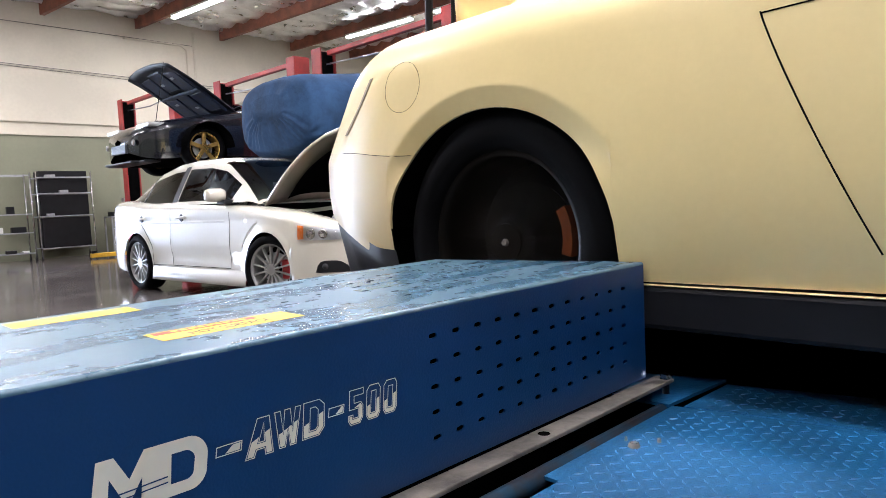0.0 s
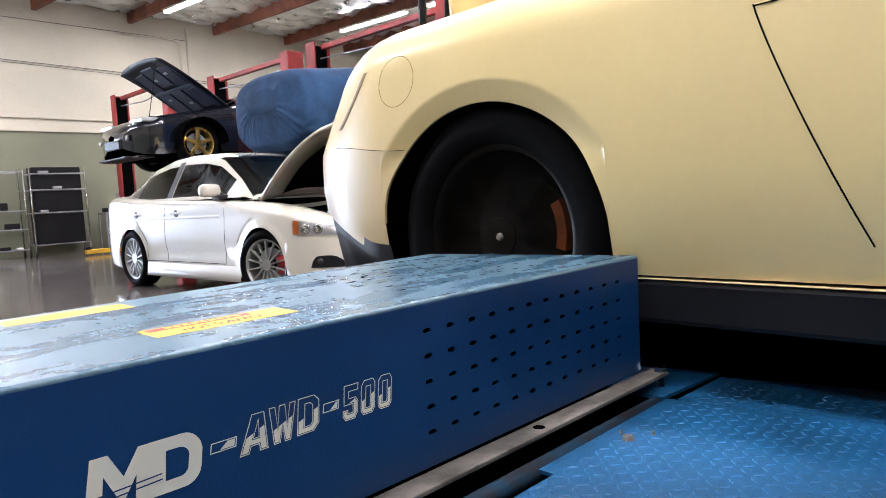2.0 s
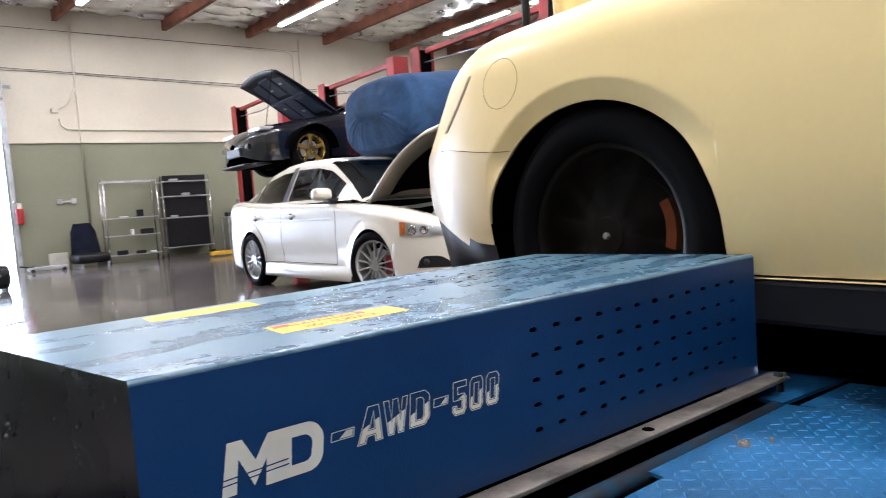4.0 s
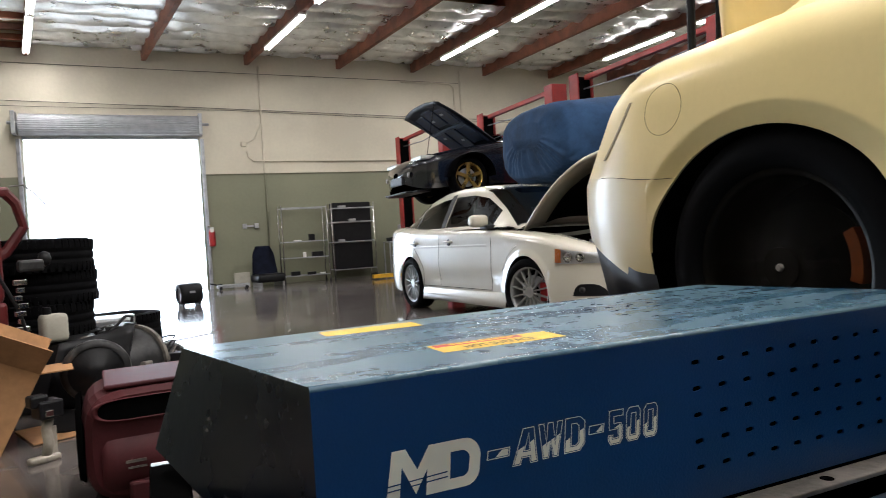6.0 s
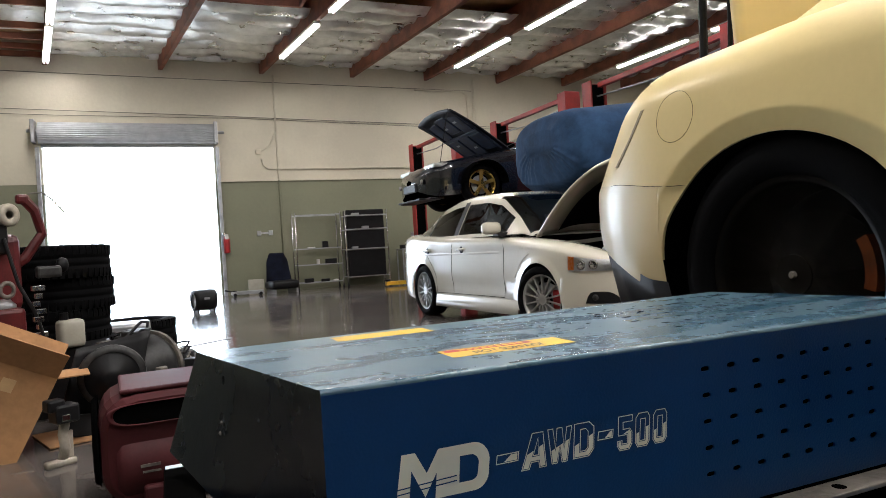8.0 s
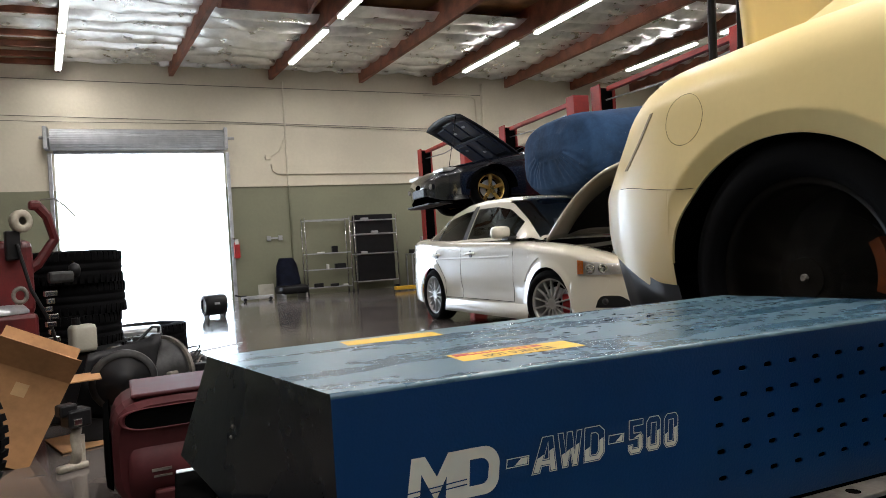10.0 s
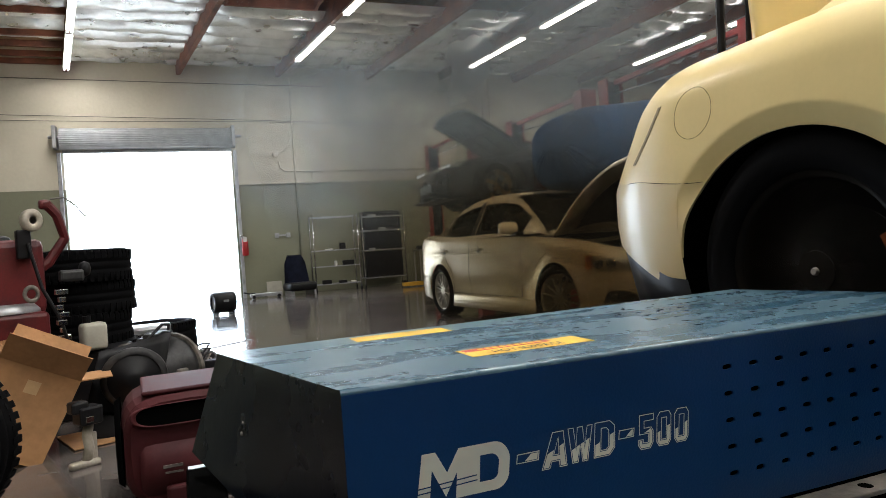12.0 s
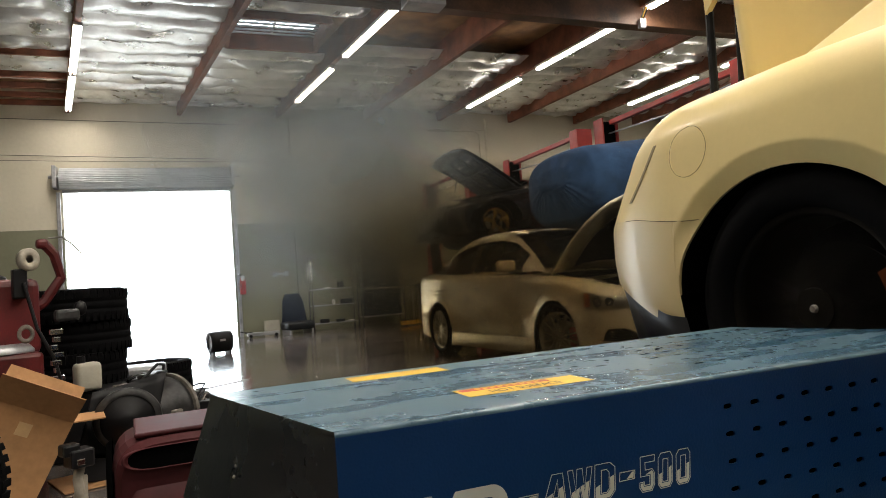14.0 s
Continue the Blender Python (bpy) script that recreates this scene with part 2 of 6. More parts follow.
def foil_ceiling():
    bm = bmesh.new()
    rnd = random.Random(4)
    for a, b in zip([XL - 4.5] + BEAMS, BEAMS + [XR]):
        for half in ((YB, GIRDER_Y - 0.12), (GIRDER_Y + 0.12, WALL_Y)):
            y = half[0]
            while y < half[1] - 0.05:
                y1 = min(half[1], y + 0.61)
                if not (b < -2 and y > 15.0) and not (a < 1.5 < b and y1 > SKY[2] and y < SKY[3]) and not (a < 5.5 < b + 1.5 and 10.3 < y < 12.2):
                    nx, rows = 12, []
                    for j in range(6):
                        v = j / 5
                        rows.append([(beam_x(a, y + (y1 - y) * v) * (1 - i / nx) + beam_x(b, y + (y1 - y) * v) * i / nx, y + (y1 - y) * v,
                                      5.72 - 0.075 * math.sin(math.pi * v) + 0.09 * noise.noise((a * 3 + i * 0.55, y * 4 + v * 1.6, 3.1)) * math.sin(math.pi * v) ** 0.5) for i in range(nx + 1)])
                    grid(bm, rows)
                y = y1
    return bm


tagged(new("ceiling", mesh("ceiling", foil_ceiling(), M_FOIL, True)), "crumpled silver foil insulation between roof purlins", "ceiling", kind="structure")
tagged(new("roof_deck", mesh("roof_deck", boxes((XL, SKY[0], YB, WALL_Y + 0.25, TOP, TOP + 0.1), (SKY[1], XR, YB, WALL_Y + 0.25, TOP, TOP + 0.1),
       (SKY[0], SKY[1], YB, SKY[2], TOP, TOP + 0.1), (SKY[0], SKY[1], SKY[3], WALL_Y + 0.25, TOP, TOP + 0.1)), M_PLY)), "bare plywood roof deck", "ceiling", kind="structure")
for x in BEAMS:
    for y0, y1 in ((YB, GIRDER_Y - 0.12), (GIRDER_Y + 0.12, WALL_Y)):
        bm = boxes((-0.05, 0.05, y0, y1, 5.42, TOP), bevel=0.006)
        for v in bm.verts:
            v.co.x += beam_x(x, v.co.y)
        tagged(new("roof_beam", mesh("roof_beam", bm, M_TIMBER)), "red-brown timber roof beam", "beam", "roof beams", "structure")
for y in (13.6, 14.9, 15.6, 16.3, 16.9):
    bm = boxes((beam_x(-6.8, y) + 0.05, beam_x(-4.5, y) - 0.05, y - 0.03, y + 0.03, 5.56, 5.68), (beam_x(-4.5, y) + 0.05, beam_x(-2.2, y) - 0.05, y - 0.03, y + 0.03, 5.56, 5.68), bevel=0.004)
    tagged(new("roof_joist", mesh("roof_joist", bm, M_TIMBER)), "bare red-brown timber roof joist", "beam", "roof joists", "structure")
tagged(new("girder", mesh("girder", boxes((XL, XR, GIRDER_Y - 0.12, GIRDER_Y + 0.12, 5.1, TOP), bevel=0.01), M_GIRDER)), "deep dark glulam roof girder", "beam", kind="structure")


# ---- strip lights ----
def strip_light(beam, y, length=2.4, energy=60):
    x, turn = beam_x(beam, y), math.degrees(math.atan(0.15 - 0.007 * beam))
    t = thing("strip_light", "lit twin-tube fluorescent strip under a roof beam", "ceiling light", pose(x, y, 5.34, 0, 0, turn), "strip lights")
    part("housing", boxes((-0.07, 0.07, -length / 2, length / 2, 0.03, 0.08), bevel=0.008), M_WHITE, t)
    for s in (-0.035, 0.035):
        for a, b in ((-length / 2 + 0.02, -0.02), (0.02, length / 2 - 0.02)):
            part("tube", tube(bmesh.new(), [(s, a, 0.0), (s, b, 0.0)], 0.019, 8), M_TUBE, t, smooth=True)
    lamp = new("strip_lamp", bpy.data.lights.new("strip_lamp", "AREA"))
    lamp.data.shape, lamp.data.size, lamp.data.size_y = "RECTANGLE", 0.12, length
    lamp.data.energy, lamp.data.color = energy, (1.0, 0.955, 0.87)
    lamp.matrix_world = pose(x, y, 5.3, 0, 0, turn)
    return t


# second row after its first entry: unseen strips, added to brighten the near things
for beam, y, e in ((-2.2, 15.3, 38), (-2.2, 12.7, 70), (2.47, 14.1, 60), (2.47, 11.0, 60), (6.85, 14.15, 60), (6.85, 11.1, 60), (11.25, 13.4, 60), (11.25, 10.3, 60),
                   (6.85, 7.85, 50), (2.47, 5.5, 42), (-2.2, 7.0, 60), (2.47, 2.2, 130), (0.16, 1.8, 120), (-2.2, 1.4, 102), (2.47, -2.0, 40), (-2.2, -1.8, 38), (6.85, 1.0, 40), (-6.8, 1.4, 55), (-6.8, -1.8, 50)):
    strip_light(beam, y, energy=e)


# ---- roller door ----
def roller_door():
    t = thing("door_1", "grey steel roller shutter rolled up over a bright opening", "roller door", pose(0, WALL_Y, 0), kind="structure")
    bm = bmesh.new()
    n = 22
    prof = []
    for i in range(n + 1):
        z = 3.64 + 0.5 * i / n
        prof.append((z, -0.10 - 0.22 * math.sin(math.pi * min(1, (i + 2) / (n + 2))) ** 0.7 + 0.012 * (i % 2)))
    grid(bm, [[(x, y, z) for z, y in prof] for x in (DOOR_L - 0.03, -1.2, 0, DOOR_R + 0.03)])
    part("curtain", bm, M_SHUTTER, t)
    for x in (DOOR_L - 0.12, DOOR_R + 0.04):
        part("guide_rail", boxes((x, x + 0.08, -0.07, 0.0, 0, 3.6), bevel=0.006), M_STEEL, t)
        part("bracket", boxes((x - 0.03, x + 0.05, -0.34, -0.003, 3.66, 4.16), bevel=0.01), M_STEEL, t)
        part("axle", tube(bmesh.new(), [(x - 0.12, -0.2, 3.92), (x + 0.2, -0.2, 3.92)], 0.035), M_STEEL, t)
    part("bottom_bar", boxes((DOOR_L, DOOR_R, -0.09, -0.03, 3.58, 3.65), bevel=0.005), M_STEEL, t)


roller_door()


# ---- dyno ----
BX0, BX1, BY0, BY1, BZ0, BZ1 = 0.146, 1.340, 0.73, 1.24, 0.495, 0.746
PLAT = 0.455


def dyno_cover():
    t = thing("dyno_cover", "blue steel roller cover with vent slots and warning labels", "dyno cover", pose(0, 0, 0))
    # sheet metal: front with slots, top, ends; the far left edge leans out
    ux, uz, nx, nz = 0.0498, 0.0383, 12, 5
    gx0, gz0 = 0.706 - ux / 2, 0.547 - uz / 2
    gx1, gz1 = gx0 + nx * ux, gz0 + nz * uz
    bm = bmesh.new()
    rim = [(-1, -1), (-0.5, -1), (0, -1), (0.5, -1), (1, -1), (1, -0.5), (1, 0), (1, 0.5), (1, 1), (0.5, 1), (0, 1), (-0.5, 1), (-1, 1), (-1, 0.5), (-1, 0), (-1, -0.5)]
    for a in range(nx):
        for b in range(nz):
            cx, cz = gx0 + (a + 0.5) * ux, gz0 + (b + 0.5) * uz
            edge = [(cx + u * ux / 2, BY0, cz + w * uz / 2) for u, w in rim]
            oval = []
            for u, w in rim:
                d = math.hypot(u, w)
                oval.append((cx + 0.0042 * u + 0.0040 * u / d, cz + 0.0038 * w / d))
            front = [(x, BY0, z) for x, z in oval]
            back = [(x, BY0 + 0.003, z) for x, z in oval]
            grid(bm, [q + q[:1] for q in (edge, front, back)])
    for x0, x1, z0, z1 in ((BX0, gx0, BZ0, BZ1 - 0.006), (gx1, BX1, BZ0, BZ1 - 0.006), (gx0, gx1, BZ0, gz0), (gx0, gx1, gz1, BZ1 - 0.006)):
        bm.faces.new([bm.verts.new(p) for p in ((x0, BY0, z0), (x1, BY0, z0), (x1, BY0, z1), (x0, BY0, z1))])
    bmesh.ops.remove_doubles(bm, verts=bm.verts, dist=1e-5)
    part("front_panel", bm, M_BLUE, t)
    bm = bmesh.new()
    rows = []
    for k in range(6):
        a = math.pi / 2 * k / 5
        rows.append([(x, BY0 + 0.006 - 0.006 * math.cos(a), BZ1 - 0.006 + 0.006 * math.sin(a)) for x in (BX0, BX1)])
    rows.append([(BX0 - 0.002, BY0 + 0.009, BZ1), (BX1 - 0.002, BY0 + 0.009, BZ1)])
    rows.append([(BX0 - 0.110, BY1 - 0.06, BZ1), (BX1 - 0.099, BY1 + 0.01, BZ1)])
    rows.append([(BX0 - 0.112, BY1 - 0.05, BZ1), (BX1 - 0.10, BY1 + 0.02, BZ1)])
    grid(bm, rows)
    part("top_panel", bm, M_BLUETOP, t, "scuffed blue top with worn streaks and a painted-in pale sheen", True)
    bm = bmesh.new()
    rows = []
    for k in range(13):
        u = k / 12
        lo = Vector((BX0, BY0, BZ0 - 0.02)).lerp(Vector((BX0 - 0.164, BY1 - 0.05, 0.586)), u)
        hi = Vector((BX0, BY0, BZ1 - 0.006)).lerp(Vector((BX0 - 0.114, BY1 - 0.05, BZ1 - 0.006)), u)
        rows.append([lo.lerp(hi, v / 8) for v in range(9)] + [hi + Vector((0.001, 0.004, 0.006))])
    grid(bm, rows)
    # this end is coloured far darker than the front panel
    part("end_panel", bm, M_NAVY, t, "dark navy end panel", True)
    bm = bmesh.new()
    grid(bm, [[(BX0, BY0, BZ0 - 0.02), (BX0 + 0.03, BY0 + 0.01, BZ0 - 0.02)], [(BX0 - 0.164, BY1 - 0.05, 0.586), (BX0 - 0.130, BY1 - 0.05, 0.584)]])
    part("end_lip", bm, M_FLANGE, t, "bare turned-in edge")
    bm = bmesh.new()
    grid(bm, [[(BX1, BY0, BZ0), (BX1, BY0, BZ1 - 0.006), (BX1, BY0 + 0.006, BZ1)], [(BX1 - 0.10, BY1 + 0.02, BZ0), (BX1 - 0.1, BY1 + 0.02, BZ1 - 0.006), (BX1 - 0.1, BY1 + 0.02, BZ1)]])
    part("end_panel", bm, M_BLUE, t)
    # black sheet behind the slots, the inner shade put into its colour
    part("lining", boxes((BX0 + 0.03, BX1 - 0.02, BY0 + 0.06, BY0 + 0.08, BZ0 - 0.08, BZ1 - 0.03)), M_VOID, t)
    bm = bmesh.new()
    grid(bm, [[(BX0 - 0.164, BY1 - 0.05, 0.586), (BX0 - 0.114, BY1 - 0.05, BZ1 - 0.006), (BX0 - 0.112, BY1 - 0.05, BZ1)], [(BX1 - 0.1, BY1 + 0.02, BZ0 - 0.02), (BX1 - 0.1, BY1 + 0.02, BZ0 + 0.1), (BX1 - 0.1, BY1 + 0.02, BZ1)]])
    part("back_panel", bm, M_BLUE, t)
    part("foot", boxes((BX0 + 0.06, BX0 + 0.14, BY1 - 0.30, BY1 - 0.08, 0.0, BZ0 + 0.08), bevel=0.004), M_BLACK, t)
    part("foot", boxes((BX1 - 0.2, BX1 - 0.12, BY1 - 0.3, BY1 - 0.05, 0.0, BZ0), bevel=0.004), M_BLACK, t)
    part("flange", boxes((BX0 + 0.02, BX1 + 0.04, BY0 - 0.045, BY0 - 0.001, BZ0 - 0.012, BZ0 - 0.004), bevel=0.002), M_FLANGE, t, "grimy bare metal flange")


dyno_cover()


# ---- cars ----
def shell(stations, section, mirror=True):
    """Loft a car body: for each station along y a half section (x, z) from the bottom up to the middle line, mirrored."""
    bm = bmesh.new()
    rows = []
    for y in stations:
        half = section(y)
        if mirror:
            rows.append([(x, y, z) for x, z in half] + [(-x, y, z) for x, z in reversed(half[:-1])])
        else:
            rows.append([(x, y, z) for x, z in half])
    grid(bm, rows)
    return bm


def wheel(name_mat, R, rim_r, width, spokes, parent, place, right=True, thick=0.02):
    """Tyre, rim, spokes, disc and hub; the outer face looks along +x."""
    w = new("wheel")
    w.parent = parent
    w.matrix_local = place @ (Matrix() if right else pose(0, 0, 0, 0, 0, 180))
    h = width / 2
    prof = [(rim_r, h * 0.8), (rim_r + 0.012, h), (rim_r + (R - rim_r) * 0.5, h * 1.06), (R - 0.02, h * 0.95), (R, h * 0.75), (R, -h * 0.75), (R - 0.02, -h * 0.95), (rim_r, -h)]
    part("tyre", lathe(bmesh.new(), prof, 48), M_RUBBER, w, smooth=True)
    part("rim", lathe(bmesh.new(), [(rim_r + 0.004, h * 0.86), (rim_r - 0.008, h * 0.86), (rim_r - 0.02, h * 0.6), (rim_r - 0.035, -h * 0.8)], 48), name_mat, w, smooth=True)
    bm = bmesh.new()
    for k in range(spokes):
        a = 2 * math.pi * k / spokes
        box(bm, h * 0.5, h * 0.78, -thick / 2, thick / 2, 0.03, rim_r - 0.015, 0.004, pose(0, 0, 0, math.degrees(a)))
    lathe(bm, [(0.0, h * 0.8), (0.05, h * 0.8), (0.065, h * 0.5)], 20)
    part("spokes", bm, name_mat, w)
    part("brake_disc", lathe(bmesh.new(), [(0.06, h * 0.1), (rim_r * 0.66, h * 0.1), (rim_r * 0.62, -h * 0.1), (0.06, -h * 0.1)], 32), M_DARKRIM if name_mat is M_DARKRIM else M_STEEL, w)
    part("backing", lathe(bmesh.new(), [(0.02, -h * 0.35), (rim_r - 0.03, -h * 0.35)], 28), M_VOID, w)
    return w


def arch_bottom(y, base, wheels, r, zc):
    z = base
    for yw in wheels:
        if abs(y - yw) < r:
            z = max(z, zc + math.sqrt(r * r - (y - yw) ** 2))
    return z


def stations_for(y0, y1, n, wheels, r):
    s = {round(y0 + (y1 - y0) * i / n, 4) for i in range(n + 1)}
    for w in wheels:
        for k in range(25):
            s.add(round(w - r * math.cos(math.pi * k / 24), 4))
        s |= {w - r - 0.0005, w + r + 0.0005}
    return sorted(s)


def split_grid(rows, chosen):
    """Two meshes from rows of points: the faces for which chosen(i, j) is true, and the rest; None drops a face."""
    out = {True: bmesh.new(), False: bmesh.new()}
    vs = {k: [[bm.verts.new(p) for p in row] for row in rows] for k, bm in out.items()}
    for i in range(len(rows) - 1):
        for j in range(len(rows[0]) - 1):
            c = chosen(i, j)
            if c is not None:
                v = vs[c]
                out[c].faces.new((v[i][j], v[i][j + 1], v[i + 1][j + 1], v[i + 1][j]))
    for bm in out.values():
        bmesh.ops.delete(bm, geom=[v for v in bm.verts if not v.link_faces], context="VERTS")
    return out[True], out[False]


def mirrored(half, y):
    return [(x, y, z) for x, z in half] + [(-x, y, z) for x, z in reversed(half[:-1])]


def smooth_table(table, y, r=0.07):
    """The table's values, averaged over a short stretch so that the loft has no creases."""
    lo, hi = table[0][0], table[-1][0]
    r = min(r, max(0.0, y - lo), max(0.0, hi - y))
    rows = [lerp_table(table, y + r * k / 3) for k in range(-3, 4)]
    return tuple(sum(c) / 7 for c in zip(*rows))


def on_side(section, y, z):
    """The half width of a section at a height."""
    pts = section(y)
    for (x0, z0), (x1, z1) in zip(pts, pts[1:]):
        if z0 <= z <= z1 and z1 > z0:
            return x0 + (x1 - x0) * (z - z0) / (z1 - z0)
    return pts[0][0] if z < pts[0][1] else pts[-1][0]


def bumper_paint():
    """Cream body paint; the plastic bumper below its joint is a cooler, greyer shade."""
    m = mat("pearl_cream_body", (0.71, 0.56, 0.255), 0.40, vary=0.03, scale=1.5, coat=0.2, rvary=0.04)
    n, l = m.node_tree.nodes, m.node_tree.links
    ramp = [x for x in n if x.type == "VALTORGB"][0]
    tc, dot, lt, sep, fr, both, mix = n.new("ShaderNodeTexCoord"), n.new("ShaderNodeVectorMath"), n.new("ShaderNodeMath"), n.new("ShaderNodeSeparateXYZ"), n.new("ShaderNodeMath"), n.new("ShaderNodeMath"), n.new("ShaderNodeMix")
    dot.operation, dot.inputs[1].default_value = "DOT_PRODUCT", (0, 0.092, 1)
    lt.operation, lt.inputs[1].default_value = "LESS_THAN", 0.600 - 0.092 * 0.30
    fr.operation, fr.inputs[1].default_value = "LESS_THAN", -0.2
    both.operation = "MULTIPLY"
    mix.data_type = "RGBA"
    mix.inputs[7].default_value = (0.60, 0.475, 0.235, 1)
    l.new(tc.outputs["Object"], dot.inputs[0])
    l.new(tc.outputs["Object"], sep.inputs[0])
    l.new(dot.outputs["Value"], lt.inputs[0])
    l.new(sep.outputs["Y"], fr.inputs[0])
    l.new(lt.outputs[0], both.inputs[0])
    l.new(fr.outputs[0], both.inputs[1])
    l.new(both.outputs[0], mix.inputs[0])
    l.new(ramp.outputs[0], mix.inputs[6])
    l.new(mix.outputs[2], n["Principled BSDF"].inputs["Base Color"])
    return m


M_BODY = bumper_paint()


def sports_car():
    """The cream coupe on the rollers. Local: rear axle at y = 0, nose at +y, right side at +x, z from the foot of its tyres."""
    Z0 = 0.43
    t = thing("sports_car", "pearl cream sports coupe on dyno rollers, boot lid raised", "car", pose(2.28, 1.156, Z0, 0, 0, 180))
    WB, R, AR, zc = 2.78, 0.356, 0.380, 0.356
    ARCHES = (-0.020, WB)
    tab = [(-1.00, 0.60, 0.36, 0.90, 0.52), (-0.95, 0.74, 0.35, 0.95, 0.60), (-0.85, 0.83, 0.34, 0.965, 0.66), (-0.70, 0.895, 0.33, 0.975, 0.70), (-0.48, 0.938, 0.30, 0.982, 0.73), (0.0, 0.957, 0.27, 0.985, 0.74),
           (0.35, 0.947, 0.27, 0.975, 0.75), (0.8, 0.93, 0.27, 0.96, 0.77), (1.6, 0.93, 0.27, 0.94, 0.77), (2.3, 0.95, 0.27, 0.90, 0.76), (2.78, 0.957, 0.27, 0.86, 0.74), (3.2, 0.92, 0.26, 0.78, 0.70), (3.55, 0.82, 0.25, 0.68, 0.6), (3.7, 0.6, 0.28, 0.58, 0.45)]

    def section(y):
        w, zb, zt, dw = smooth_table(tab, y)
        if y < 0:
            zb = zb + 0.10 * smoothstep(-0.45, -0.95, y)
        b = max(zb, zc + 0.90 * (arch_bottom(y, zc, ARCHES, AR, zc) - zc)) if min(abs(y - w0) for w0 in ARCHES) < AR else zb
        pts = []
        for k in range(27):
            u = (k / 26) ** 1.25
            z = b + (zt - 0.17 - b) * u
            q = (z - 0.52) / 0.5
            x = w - 0.05 * q * q * (1 if q > 0 else 2.4)
            for yw in ARCHES:
                d = math.hypot(y - yw, (z - zc) / 0.90) - AR
                x -= 0.019 * max(0.0, 1 - max(0.0, d) / 0.060) * smoothstep(0.48, 0.60, z)
            pts.append((x, z))
        x0, z0 = pts[-1]
        for k in range(1, 9):
            a = math.pi / 2 * k / 8
            pts.append((dw + (x0 - dw) * math.cos(a) ** 0.9, z0 + (zt - z0) * math.sin(a)))
        return pts + [(dw * 0.5, zt + 0.012), (0, zt + 0.015)]

    def lean(y, z):
        g = smoothstep(-0.35, -0.95, y)
        return y + g * (0.62 * max(0, z - 0.62) + 0.15 * max(0, 0.50 - z))
    st = sorted(set(stations_for(-1.0, 3.7, 60, ARCHES, AR)) | {round(-0.6 + 0.02 * i, 4) for i in range(60)})
    rows = [[(x, lean(y, z), z) for x, _, z in mirrored(section(y), y)] for y in st]
    bm = bmesh.new()
    grid(bm, rows)
    body = part("body", bm, M_BODY, t, smooth=True)
    # folded-in lips of the wheel arches
    for s in (1, -1):
        for yw in ARCHES:
            ring = [(yw - AR * math.cos(a), zc + 0.90 * AR * math.sin(a)) for a in (math.pi * k / 32 for k in range(1, 32))]
            bm = bmesh.new()
            grid(bm, [[(s * (on_side(section, y, z + 0.001) - d), lean(y, z), z) for y, z in ring] for d in (0.0, 0.008)])
            part("arch_lip", bm, M_CREAM, t, smooth=True)
            # liner and housings carry the shade of the arch in their colour
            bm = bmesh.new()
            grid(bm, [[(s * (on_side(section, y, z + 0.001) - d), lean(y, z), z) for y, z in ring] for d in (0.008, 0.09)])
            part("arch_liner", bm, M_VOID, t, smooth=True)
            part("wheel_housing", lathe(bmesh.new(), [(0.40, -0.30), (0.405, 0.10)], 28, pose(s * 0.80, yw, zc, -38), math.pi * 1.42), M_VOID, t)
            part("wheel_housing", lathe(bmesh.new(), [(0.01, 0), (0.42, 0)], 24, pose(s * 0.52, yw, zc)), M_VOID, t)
    # cabin, rear pillars and roof
    top = [(-0.33, 0.70, 0.985), (-0.2, 0.70, 1.02), (0.1, 0.68, 1.13), (0.5, 0.62, 1.26), (0.9, 0.58, 1.34), (1.3, 0.57, 1.37), (1.7, 0.57, 1.34), (2.1, 0.60, 1.16), (2.45, 0.66, 0.92)]

    def cabin(y):
        w, z = lerp_table(top, y)
        base, bw = 0.95, 0.80
        pts = [(bw + (w - bw) * (k / 9) ** 0.8, base + (z - 0.04 - base) * k / 9) for k in range(10)]
        return pts + [(w * 0.9, z - 0.012), (w * 0.5, z), (0, z + 0.004)]
    cs = [-0.33 + 2.78 * i / 44 for i in range(45)]
    n = 13

    def is_glass(i, j):
        y, k = cs[i], min(j, 23 - j)
        return (0.62 < y < 1.95 and 2 <= k <= 8) or (1.72 < y < 2.4 and k >= 10) or (-0.2 < y < 0.75 and k >= 11)
    g, b = split_grid([mirrored(cabin(y), y) for y in cs], is_glass)
    part("cabin", b, M_CREAM, t, smooth=True)
    part("window", g, M_GLASS, t, smooth=True)
    # black block that stands in for the dimness inside the cabin
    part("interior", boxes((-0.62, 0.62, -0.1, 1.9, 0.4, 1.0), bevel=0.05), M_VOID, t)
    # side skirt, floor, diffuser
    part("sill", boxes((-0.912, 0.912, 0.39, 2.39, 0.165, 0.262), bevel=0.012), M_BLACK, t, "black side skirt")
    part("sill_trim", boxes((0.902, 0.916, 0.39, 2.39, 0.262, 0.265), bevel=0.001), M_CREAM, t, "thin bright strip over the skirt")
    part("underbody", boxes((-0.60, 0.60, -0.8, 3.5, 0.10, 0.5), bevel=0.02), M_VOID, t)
    bm = bmesh.new()
    low = []
    for i in range(25):
        y = -0.39 - 0.60 * i / 24
        w, zb, *_ = lerp_table(tab, y)
        zb = zb + 0.10 * smoothstep(-0.45, -0.95, y)
        low.append([(x * w, lean(y, zb) + dy, z) for x, dy, z in ((0.985, 0.004, zb + 0.03), (0.980, 0.01, zb - 0.01), (0.955, 0.05, 0.22), (0.7, 0.08, 0.19), (0, 0.1, 0.19))])
    grid(bm, low)
